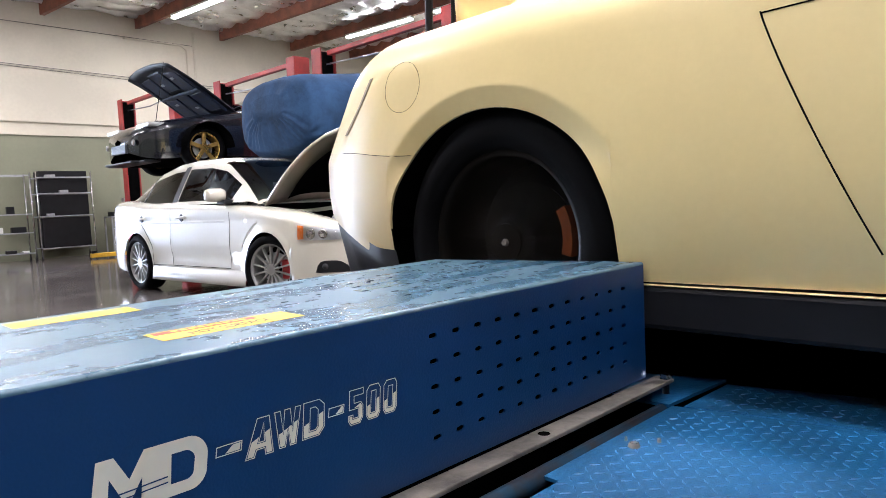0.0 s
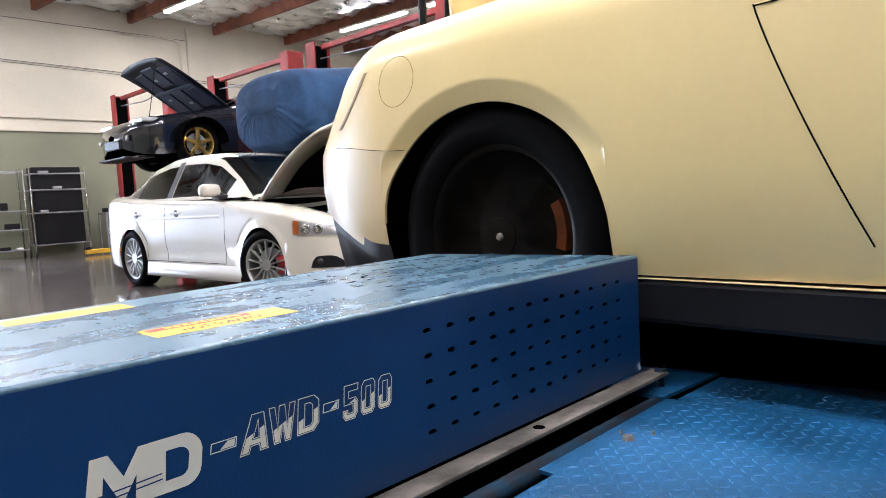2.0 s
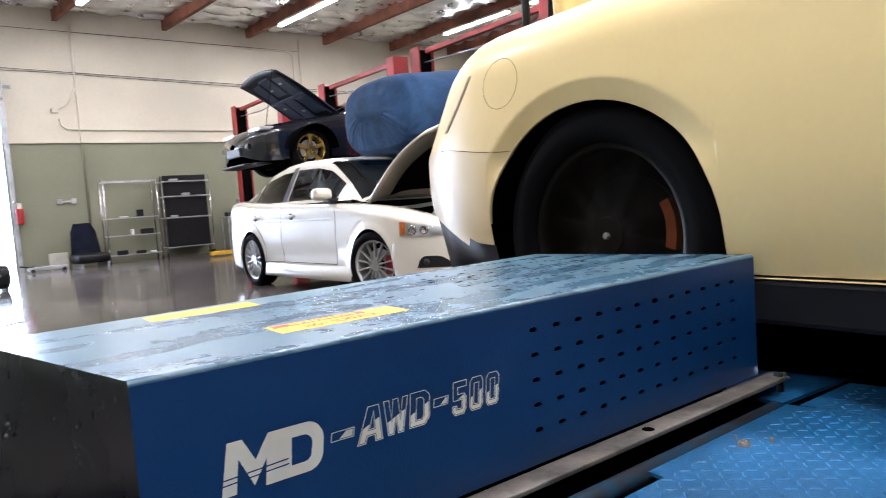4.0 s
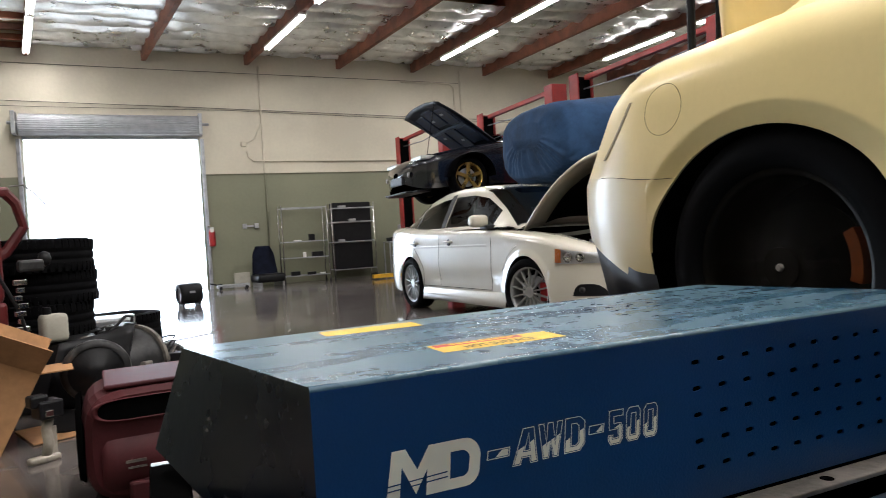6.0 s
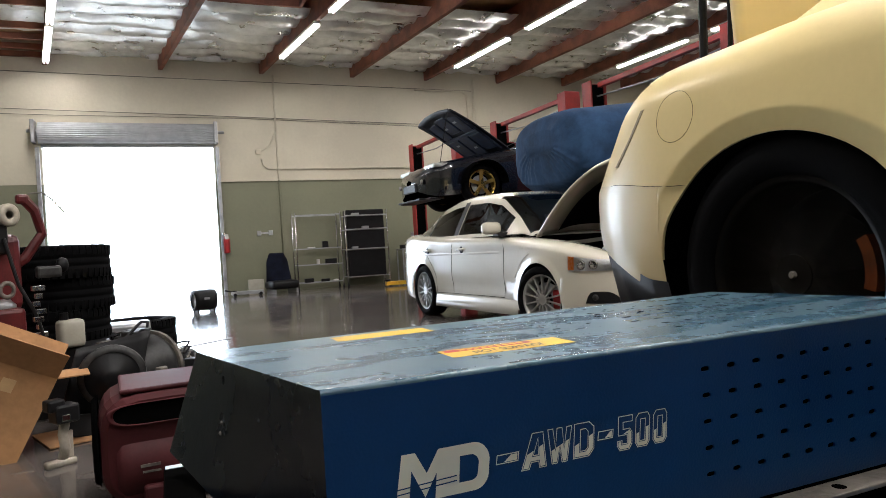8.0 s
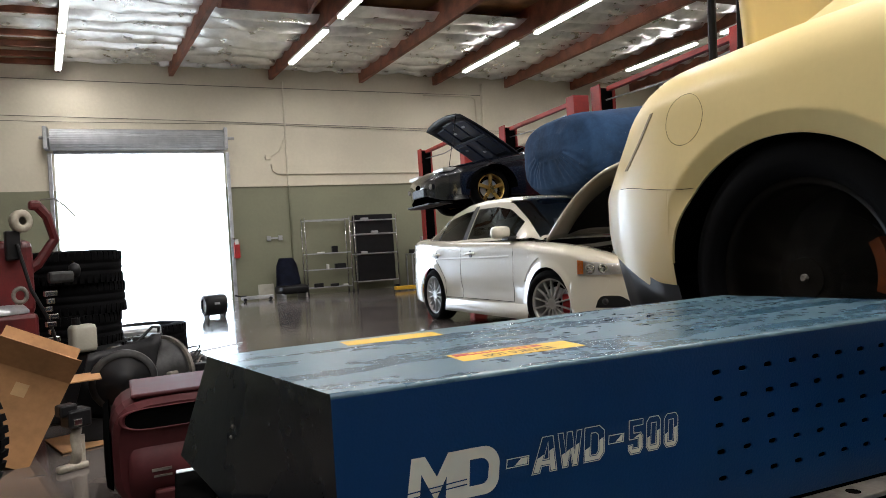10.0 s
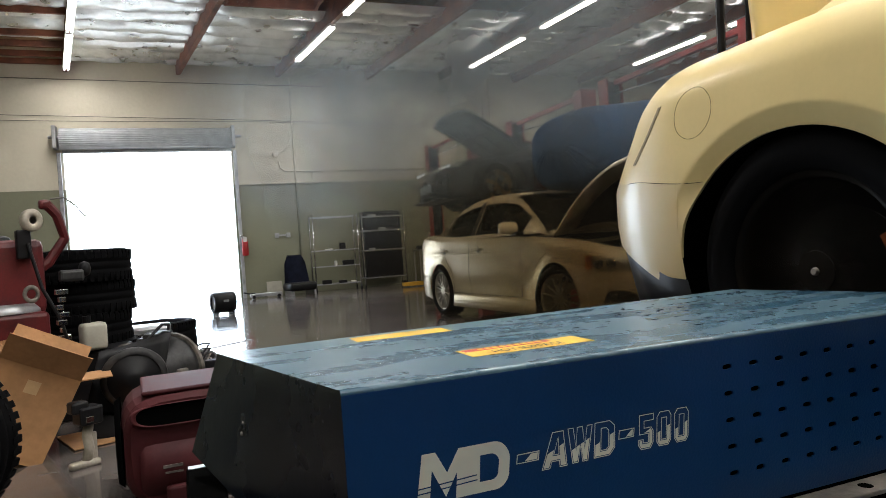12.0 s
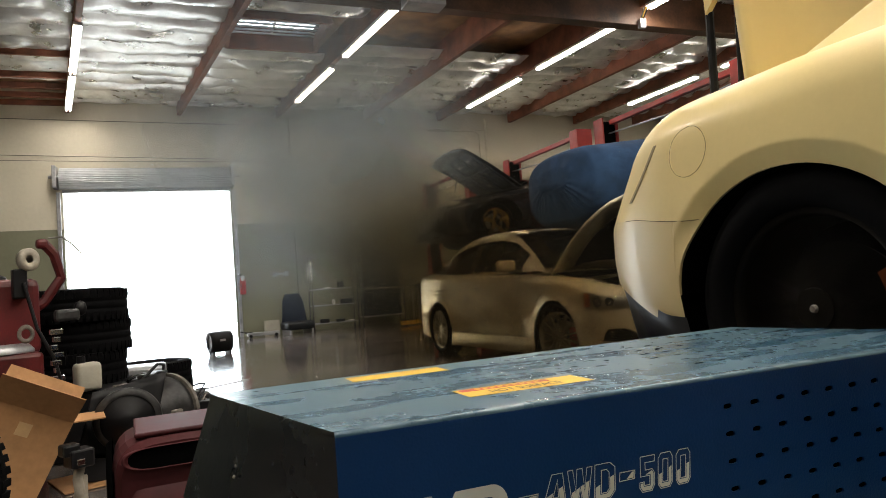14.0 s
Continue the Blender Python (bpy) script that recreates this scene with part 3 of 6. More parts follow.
    part("diffuser", bm, M_BLACK, t, "black lower rear valance", True)
    # joints: bumper, door, fuel flap
    ypos = lambda y, z: (on_side(section, y, z), lean(y, z), z)

    def joint(name, yz, r=0.0014):
        part(name, tube(bmesh.new(), [ypos(y, z) for y, z in yz], r, 6), M_VOID, t)
    joint("bumper_joint", [(-0.30 - 0.38 * i / 14, 0.600 + 0.035 * smoothstep(0, 1, i / 14)) for i in range(15)], 0.0009)
    joint("door_joint", [(0.665 + 0.115 * (u ** 1.2) + 0.078 * u, 0.789 - 0.45 * u) for u in (i / 24 for i in range(25))], 0.0018)
    joint("door_joint", [(0.667 + 0.5 * i / 10, 0.786 + 0.002 * i) for i in range(11)], 0.0018)
    cy, cz = -0.322, 0.797
    joint("flap_joint", [(cy - 0.078 * math.cos(a), cz + 0.072 * math.sin(a)) for a in (2 * math.pi * k / 40 for k in range(41))], 0.0007)
    lamp = []
    for i in range(13):
        y, z = -0.482 - 0.165 * i / 12, 0.847 - 0.155 * i / 12
        x, yy, zz = ypos(y, z)
        x2, y2, _ = ypos(y - 0.022, z)
        lamp.append([(x + 0.002, yy, zz), (x2 + 0.002, y2, zz)])
    bm = bmesh.new()
    grid(bm, lamp)
    ml = part("marker_lamp", bm, mat("smoked_lens", (0.30, 0.24, 0.14), 0.5, vary=0.1, spec=0.15), t, "slim smoked side marker")
    ml.modifiers.new("depth", "SOLIDIFY").thickness = 0.006
    part("door_handle", boxes((0.905, 0.925, 0.74, 0.76, 0.838, 0.862), (0.912, 0.922, 0.79, 1.0, 0.842, 0.858), bevel=0.006), M_BLACK, t)
    # raised boot lid with its turned-back end, and the strut under it
    bm = bmesh.new()
    grid(bm, [[(x, -0.305 - 0.02 * math.sin(3 * z) - 0.03 * (1 - (x / 0.7) ** 2), 0.975 + z) for z in (0, 0.06, 0.15, 0.25, 0.36, 0.5, 0.62)] for x in (-0.70, -0.5, -0.2, 0.2, 0.5, 0.66, 0.70)])
    lid = part("boot_lid", bm, M_CREAM, t, "raised cream boot lid", True)
    lid.modifiers.new("sheet", "SOLIDIFY").thickness = 0.02
    for s in (1, -1):
        bm = bmesh.new()
        bm.faces.new([bm.verts.new((s * x, y, z)) for x, y, z in ((0.70, -0.315, 1.34), (0.70, -0.415, 1.25), (0.695, -0.43, 1.55), (0.70, -0.315, 1.59))])
        part("lid_end", bm, M_CREAM, lid).modifiers.new("sheet", "SOLIDIFY").thickness = 0.02
    part("strut", tube(bmesh.new(), [(0.70, -0.43, 0.95), (0.70, -0.418, 1.26)], 0.013), M_BLACK, t)
    part("boot_seal", tube(bmesh.new(), [(0.66, -0.39, 0.97), (0.69, -0.33, 1.02), (0.69, -0.315, 1.3)], 0.008), M_BLACK, t)
    wheels = []
    for yw in (0, WB):
        for s in (1, -1):
            wheels.append(wheel(M_DARKRIM, R, 0.240, 0.285, 10, t, pose(s * 0.765, yw, zc - 0.008), s > 0, thick=0.03))
            w = wheels[-1]
            h = 0.1425
            part("hub_nut", lathe(bmesh.new(), [(0.0, h * 0.86), (0.008, h * 0.86), (0.011, h * 0.82), (0.013, h * 0.7)], 6), M_FLANGE, w)
            part("caliper", lathe(bmesh.new(), [(0.150, 0.04), (0.150, 0.07), (0.178, 0.07), (0.178, 0.04)], 10, pose(s * 0.765, yw, zc, 0, 0, 0 if s > 0 else 180) @ pose(0, 0, 0, -15), 0.75), M_ORANGE, t)
    return t, wheels


def saloon():
    """White four-door saloon; local as above, origin under the rear axle."""
    e = math.degrees(math.atan2(5.553 - 8.20, 3.37 - 3.21)) - 90
    t = thing("saloon_car", "pearl white four-door saloon with its bonnet propped open", "car")
    t.matrix_world = pose(3.21, 8.20, 0, 0, 0, e) @ pose(-0.80, 0, 0)
    WB, R, AR, zc = 2.65, 0.326, 0.352, 0.326
    tab = [(-0.97, 0.60, 0.45, 0.86, 0.5), (-0.92, 0.76, 0.32, 1.0, 0.62), (-0.75, 0.845, 0.25, 1.07, 0.66), (-0.4, 0.885, 0.2, 1.07, 0.68), (0.0, 0.90, 0.2, 1.04, 0.72), (0.4, 0.885, 0.2, 1.01, 0.76), (1.0, 0.875, 0.2, 0.98, 0.78), (1.7, 0.875, 0.2, 0.96, 0.78),
           (2.1, 0.885, 0.2, 0.95, 0.74), (2.65, 0.905, 0.2, 0.90, 0.72), (3.0, 0.895, 0.2, 0.86, 0.70), (3.25, 0.85, 0.2, 0.80, 0.66), (3.42, 0.77, 0.2, 0.74, 0.58), (3.55, 0.62, 0.22, 0.68, 0.46), (3.62, 0.42, 0.26, 0.6, 0.3)]

    def section(y):
        w, zb, zt, dw = smooth_table(tab, y)
        b = arch_bottom(y, zb, (0, WB), AR, zc)
        pts = []
        for k in range(17):
            u = k / 16
            z = b + (zt - 0.09 - b) * u
            q = (z - 0.52) / 0.5
            x = w - 0.05 * q * q - 0.014 * math.exp(-((z - 0.42) / 0.06) ** 2) * smoothstep(0.5, 0.7, y) * smoothstep(2.2, 2.0, y)
            x += 0.012 * smoothstep(0.80, 0.86, z)
            for yw in (0, WB):
                d = math.hypot(y - yw, z - zc) - AR
                x += 0.015 * smoothstep(0.08, 0.0, d)
            pts.append((x, z))
        x0, z0 = pts[-1]
        for k in range(1, 6):
            a = math.pi / 2 * k / 5
            pts.append((dw + (x0 - dw) * math.cos(a), z0 + (zt - z0) * math.sin(a)))
        return pts + [(dw * 0.96, zt - (0.05 if y > 2.2 else 0)), (0, zt + (0.012 if y < 2.2 else -0.1))]
    st = stations_for(-0.97, 3.62, 72, (0, WB), AR)
    rows = [mirrored(section(y), y) for y in st]
    m = len(rows[0])
    g, b = split_grid(rows, lambda i, j: None if (2.25 < st[i] < 3.4 and 22 <= j <= m - 24) else False)
    g.free()
    part("body", b, M_PEARL, t, smooth=True)
    for s in (1, -1):
        for yw in (0, WB):
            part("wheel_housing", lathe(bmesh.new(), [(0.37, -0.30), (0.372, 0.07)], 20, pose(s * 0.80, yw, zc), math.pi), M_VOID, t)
    top = [(-0.66, 0.60, 1.06), (-0.3, 0.585, 1.22), (0.1, 0.57, 1.38), (0.5, 0.56, 1.455), (0.9, 0.56, 1.478), (1.32, 0.57, 1.465), (1.63, 0.58, 1.40), (2.0, 0.63, 1.18), (2.30, 0.70, 0.97)]

    def cabin(y):
        w, z = lerp_table(top, y)
        base, bw = 0.97, 0.81
        pts = [(bw + (w - bw) * (k / 12) ** 1.1, base + (z - 0.03 - base) * k / 12) for k in range(13)]
        return pts + [(w * 0.93, z - 0.008), (w * 0.5, z + 0.01), (0, z + 0.015)]
    cs = sorted({round(-0.66 + 2.96 * i / 74, 4) for i in range(75)})

    def is_glass(i, j):
        y, k = (cs[i] + cs[i + 1]) / 2, min(j, 29 - j)
        side = 1 <= k <= 9 and (-0.28 < y < 0.0 and k <= 7 or 0.03 < y < 0.74 or 0.84 < y < 1.96)
        return side or (1.52 < y < 2.26 and k >= 12) or (-0.6 < y < 0.05 and k >= 13)
    g, b = split_grid([mirrored(cabin(y), y) for y in cs], is_glass)
    part("cabin", b, M_PEARL, t, smooth=True)
    part("window", g, M_GLASS, t, "dark tinted glass", True)
    part("interior", boxes((-0.66, 0.66, -0.3, 2.2, 0.35, 0.94), (-0.55, -0.12, 0.75, 0.95, 0.9, 1.28), (0.12, 0.55, 0.75, 0.95, 0.9, 1.28), (-0.55, 0.55, -0.25, -0.05, 0.9, 1.2), bevel=0.04), M_VOID, t)
    # pillars in front of the glass
    for y0, y1 in ((-0.005, 0.035), (0.735, 0.845)):
        bm = bmesh.new()
        grid(bm, [[(x + 0.003, y, z) for x, z in cabin(y)[1:12]] for y in (y0, (y0 + y1) / 2, y1)])
        part("pillar_trim", bm, M_BLACK, t, smooth=True)
    ypos = lambda y, z: (on_side(section, y, z), y, z)

    def joint(yz, r=0.003):
        part("door_joint", tube(bmesh.new(), [ypos(y, z) for y, z in yz], r, 5), M_VOID, t)
    for pts in ([(0.80 - 0.02 * math.sin(3 * i / 12), 0.32 + 0.62 * i / 12) for i in range(13)], [(1.98 + 0.02 * math.sin(2.5 * i / 12), 0.32 + 0.60 * i / 12) for i in range(13)],
                [(-0.02 + 0.40 * smoothstep(1, 0.2, i / 12), 0.32 + 0.66 * i / 12) for i in range(13)], [(0.36 + 1.62 * i / 12, 0.315) for i in range(13)]):
        joint(pts)
    bm = bmesh.new()
    grid(bm, [[(on_side(section, y, 0.8), y, 0.80 + 0.004), (on_side(section, y, 0.78) + 0.006, y, 0.79), (on_side(section, y, 0.77), y, 0.775)] for y in (-0.2 + 2.1 * i / 20 for i in range(21))])
    part("waist_crease", bm, M_PEARL, t, smooth=True)
    for y in (0.14, 1.04):
        x, _, z = ypos(y, 0.84)
        h = part("door_handle", boxes((x - 0.01, x + 0.035, y - 0.09, y + 0.09, z - 0.012, z + 0.016), bevel=0.012), M_PEARL, t, smooth=True)
        part("recess", lathe(bmesh.new(), [(0.0, 0.003), (0.035, 0.004), (0.045, -0.004)], 16, pose(x, y - 0.01, z - 0.005)), M_BLACK, h)
    for s in (1, -1):
        bm = boxes((0.84, 1.05, 1.83, 1.96, 0.985, 1.115), bevel=0.045)
        if s < 0:
            bmesh.ops.scale(bm, vec=(-1, 1, 1), verts=bm.verts)
        mr = part("mirror", bm, M_PEARL, t, smooth=True)
        part("mirror_foot", boxes((min(s * 0.76, s * 0.9), max(s * 0.76, s * 0.9), 1.84, 1.98, 0.955, 1.0), bevel=0.012), M_BLACK, mr)
    bm = bmesh.new()
    grid(bm, [[(0.88 + 0.035 * k / 3, y, 0.30 - 0.15 * (k / 3) ** 2) for k in range(4)] + [(0.8, y, 0.14)] for y in (0.36 + 1.92 * i / 10 for i in range(11))])
    part("side_skirt", bm, M_PEARL, t, smooth=True)
    # fender vent edge behind the front wheel
    part("fender_vent", tube(bmesh.new(), [(on_side(section, 2.65 - 0.47 * math.cos(a), 0.326 + 0.47 * math.sin(a)) - 0.004, 2.65 - 0.47 * math.cos(a), 0.326 + 0.47 * math.sin(a)) for a in (0.45 + 0.08 * i for i in range(11))], 0.011, 6), M_PEARL, t, smooth=True)
    part("underbody", boxes((-0.6, 0.6, -0.8, 3.3, 0.16, 0.45), bevel=0.02), M_VOID, t)
    # engine bay
    bay = part("engine_bay", boxes((-0.68, 0.68, 2.2, 3.40, 0.42, 0.62)), M_ENGINE, t)
    rnd = random.Random(7)
    for i in range(26):
        x, y, s = rnd.uniform(-0.6, 0.6), rnd.uniform(2.3, 3.2), rnd.uniform(0.04, 0.12)
        part("engine_part", boxes((x - s, x + s, y - s, y + s * 0.8, 0.6, 0.66 + rnd.random() * 0.16), bevel=0.015), rnd.choice((M_ENGINE, M_ENGINE, M_ALU, M_BLACK, M_RED)), bay)
    # bonnet, hinged under the windscreen
    H = pose(0, 2.30, 0.955, 41)
    bm, bm2 = bmesh.new(), bmesh.new()
    hood = [[(x * (0.67 - 0.08 * (v ** 3)), 1.12 * v - 0.12 * abs(x) ** 3 * v, 0.05 * (1 - x * x) - 0.10 * v ** 3 - 0.03 * abs(x) ** 4) for x in (-1, -0.9, -0.6, -0.3, 0, 0.3, 0.6, 0.9, 1)] for v in (i / 12 for i in range(13))]
    grid(bm, hood)
    bmesh.ops.transform(bm, matrix=H, verts=bm.verts)
    hd = part("bonnet", bm, M_PEARL, t, "raised bonnet with dark liner", True)
    hd.modifiers.new("sheet", "SOLIDIFY").thickness = 0.022
    grid(bm2, [[(x * 0.70, y * 0.74 + 0.11, z - 0.035) for x, y, z in row] for row in hood])
    bmesh.ops.transform(bm2, matrix=H, verts=bm2.verts)
    part("liner", bm2, M_VOID, hd, smooth=True)
    # lamps
    for s in (1, -1):
        def patch(y0, y1, z0, z1, d, n=10):
            bm = bmesh.new()
            grid(bm, [[(s * (on_side(section, y, z) + d), y + d * 0.5, z) for z in (z0 + (z1(y) - z0) * k / 4 for k in range(5))] for y in (y0 + (y1 - y0) * i / n for i in range(n + 1))])
            return bm
        edge = lambda y: 0.735 - 0.12 * (y - 3.1)
        hl = part("headlight", patch(3.10, 3.50, 0.60, edge, 0.003), M_STEEL, t, "clear headlamp with amber corner", True)
        part("amber_corner", patch(3.105, 3.175, 0.61, edge, 0.008, 4), M_AMBER, hl, smooth=True)
        for y, r in ((3.25, 0.044), (3.36, 0.04)):
            part("reflector", lathe(bmesh.new(), [(0.0, 0.0), (r * 0.6, 0.004), (r, 0.012), (r * 1.1, 0.0)], 14, pose(s * (on_side(section, y, 0.655) + 0.004), y, 0.655, 0, 0, 25 if s > 0 else 155)), M_CHROME, hl, smooth=True)
        part("lens", patch(3.10, 3.50, 0.60, edge, 0.014), M_LAMPGLASS, hl, smooth=True)
        fg = part("fog_lamp_recess", patch(3.27, 3.53, 0.315, lambda y: 0.315 + 0.105 * max(0.0, 1 - ((y - 3.40) / 0.131) ** 4), 0.003), M_BLACK, t)
        part("fog_lamp", lathe(bmesh.new(), [(0, 0.012), (0.022, 0.012), (0.03, 0.0)], 16, pose(s * on_side(section, 3.36, 0.37), 3.36, 0.37, 0, 0, 30 if s > 0 else 150)), M_ENGINE, fg, smooth=True)
    part("grille", boxes((-0.40, 0.40, 3.54, 3.63, 0.28, 0.60), bevel=0.03), M_BLACK, t)
    part("tail_lamp", boxes((0.46, 0.70, -0.945, -0.85, 0.80, 0.93), bevel=0.03), M_RED, t)
    part("paper_sheet", boxes((0.05, 0.35, 2.02, 2.028, 1.03, 1.16)), M_WHITE, t, "white paper behind the windscreen")
    for yw in (0, WB):
        for s in (1, -1):
            w = wheel(M_RIM, R, 0.24, 0.235, 14, t, pose(s * 0.79, yw, zc, 0, 0, 14 if yw else 0), s > 0, thick=0.015)
            part("caliper", boxes((-0.02, 0.05, 0.09, 0.19, -0.09, 0.09), bevel=0.015), M_RED, w)
    return t


def black_coupe():
    t = thing("black_coupe", "black coupe with gold five-spoke wheels raised on a lift, bonnet open", "car", pose(7.24, 10.22, 1.50, 0, 0, 90))
    WB, R, AR, zc = 2.62, 0.315, 0.345, 0.315
    tab = [(-0.95, 0.70, 0.3, 0.85, 0.6), (-0.6, 0.85, 0.22, 0.95, 0.7), (0.0, 0.87, 0.2, 0.93, 0.72), (1.0, 0.86, 0.2, 0.9, 0.76), (2.0, 0.865, 0.2, 0.88, 0.74), (2.62, 0.87, 0.2, 0.80, 0.72), (3.15, 0.84, 0.16, 0.70, 0.72), (3.36, 0.76, 0.16, 0.64, 0.62), (3.45, 0.64, 0.19, 0.59, 0.5), (3.50, 0.46, 0.23, 0.55, 0.34), (3.52, 0.1, 0.32, 0.46, 0.06)]

    def section(y):
        w, zb, zt, dw = smooth_table(tab, y)
        b = arch_bottom(y, zb, (0, WB), AR, zc)
        pts = [(w - 0.05 * ((b + (zt - 0.08 - b) * k / 10 - 0.5) / 0.5) ** 2, b + (zt - 0.08 - b) * k / 10) for k in range(11)]
        return pts + [(dw + 0.05, zt - 0.01), (dw * 0.9, zt), (0, zt + (0.02 if y < 2.0 or y > 3.2 else -0.12))]
    part("body", shell(stations_for(-0.95, 3.52, 60, (0, WB), AR), section), M_BLACKPAINT, t, smooth=True)
    for s in (1, -1):
        for yw in (0, WB):
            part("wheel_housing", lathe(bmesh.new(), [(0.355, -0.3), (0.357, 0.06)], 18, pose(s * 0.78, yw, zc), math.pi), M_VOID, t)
    top = [(-0.5, 0.6, 0.95), (0.2, 0.56, 1.27), (0.8, 0.55, 1.33), (1.2, 0.56, 1.28), (2.0, 0.68, 0.90)]

    def cabin(y):
        w, z = lerp_table(top, y)
        pts = [(0.8 + (w - 0.8) * k / 8, 0.86 + (z - 0.03 - 0.86) * k / 8) for k in range(9)]
        return pts + [(w * 0.93, z - 0.01), (w * 0.5, z), (0, z + 0.01)]
    cs = [-0.5 + 2.5 * i / 40 for i in range(41)]
    g, b = split_grid([mirrored(cabin(y), y) for y in cs], lambda i, j: (1 <= min(j, 21 - j) <= 6 and 0.1 < cs[i] < 1.6) or (min(j, 21 - j) >= 9 and 1.15 < cs[i] < 1.95))
    part("cabin", b, M_BLACKPAINT, t, smooth=True)
    part("window", g, M_GLASS, t, smooth=True)
    part("interior", boxes((-0.6, 0.6, -0.2, 1.7, 0.4, 0.85), bevel=0.05), M_VOID, t)
    H = pose(0, 2.02, 0.885, 35)
    bm = bmesh.new()
    hood = [[(x * 0.74, 1.25 * v - 0.08 * abs(x) ** 3 * v, 0.03 * (1 - x * x) - 0.07 * v ** 3) for x in (-1, -0.8, -0.4, 0, 0.4, 0.8, 1)] for v in (i / 10 for i in range(11))]
    grid(bm, hood)
    bmesh.ops.transform(bm, matrix=H, verts=bm.verts)
    hd = part("bonnet", bm, mat("dull_black_bonnet", (0.004, 0.005, 0.010), 0.42, vary=0.3, scale=9, spec=0.25), t, "raised black bonnet", True)
    hd.modifiers.new("sheet", "SOLIDIFY").thickness = 0.02
    inner = mat("bonnet_inner", (0.012, 0.022, 0.05), 0.4, vary=0.4, scale=14)
    for x0, x1, y0, y1 in ((-0.62, -0.22, 0.16, 0.56), (-0.18, 0.18, 0.12, 0.62), (0.22, 0.62, 0.16, 0.56), (-0.58, -0.24, 0.64, 1.04), (-0.20, 0.20, 0.70, 1.10), (0.24, 0.58, 0.64, 1.04)):
        bm = bmesh.new()
        box(bm, x0, x1, y0, y1, -0.05, -0.022, 0.02)
        bmesh.ops.transform(bm, matrix=H, verts=bm.verts)
        part("bonnet_panel", bm, inner, hd)
    for x0, x1, y0, y1 in ((-0.66, 0.66, 0.57, 0.63), (-0.66, -0.62, 0.1, 1.1), (0.62, 0.66, 0.1, 1.1)):
        bm = bmesh.new()
        box(bm, x0, x1, y0, y1, -0.06, -0.022, 0.012)
        bmesh.ops.transform(bm, matrix=H, verts=bm.verts)
        part("bonnet_rib", bm, inner, hd)
    for x, y in ((-0.35, 0.92), (0.1, 0.86), (-0.05, 0.3), (0.4, 0.45)):
        bm = bmesh.new()
        box(bm, x - 0.05, x + 0.05, y - 0.02, y + 0.02, -0.056, -0.049, 0.003)
        bmesh.ops.transform(bm, matrix=H, verts=bm.verts)
        part("bonnet_sticker", bm, M_STEEL, hd)
    part("bonnet_stay", tube(bmesh.new(), [(-0.6, 3.2, 0.68), (-0.55, 3.0, 1.55)], 0.006), M_BLACK, t)
    part("engine", boxes((-0.4, 0.3, 2.2, 3.1, 0.5, 0.74), (-0.6, -0.45, 2.3, 3.0, 0.5, 0.72), bevel=0.02), M_ENGINE, t)
    for s in (1, -1):
        part("headlight", boxes((min(s * 0.34, s * 0.79), max(s * 0.34, s * 0.79), 3.13, 3.385, 0.605, 0.668), bevel=0.02), M_ALU, t, "slim pale headlamp")
        part("fog_lamp", lathe(bmesh.new(), [(0, 0.02), (0.035, 0.02), (0.045, 0)], 14, pose(s * 0.5, 3.485, 0.40, 0, 0, 90)), M_FLANGE, t)
        part("mirror", boxes((min(s * 0.78, s * 0.96), max(s * 0.78, s * 0.96), 1.62, 1.74, 0.9, 1.01), bevel=0.035), M_BLACKPAINT, t)
    cooler = part("intercooler", boxes((-0.27, 0.27, 3.47, 3.522, 0.27, 0.40), bevel=0.01), M_ENGINE, t, "grey intercooler behind the bumper opening")
    for k in range(6):
        part("fin", boxes((-0.27, 0.27, 3.522, 3.528, 0.280 + 0.02 * k, 0.286 + 0.02 * k)), M_ENGINE, cooler)
    part("lip_spoiler", boxes((-0.70, 0.70, 3.2, 3.44, 0.12, 0.15), (-0.5, 0.5, 3.43, 3.55, 0.12, 0.15), bevel=0.012), M_BLACK, t)
    part("underbody", boxes((-0.6, 0.6, -0.7, 3.2, 0.12, 0.45), bevel=0.02), M_VOID, t)
    for yw in (0, WB):
        for s in (1, -1):
            wheel(M_GOLD, R, 0.225, 0.23, 5, t, pose(s * 0.765, yw, zc), s > 0, thick=0.055)
    return t


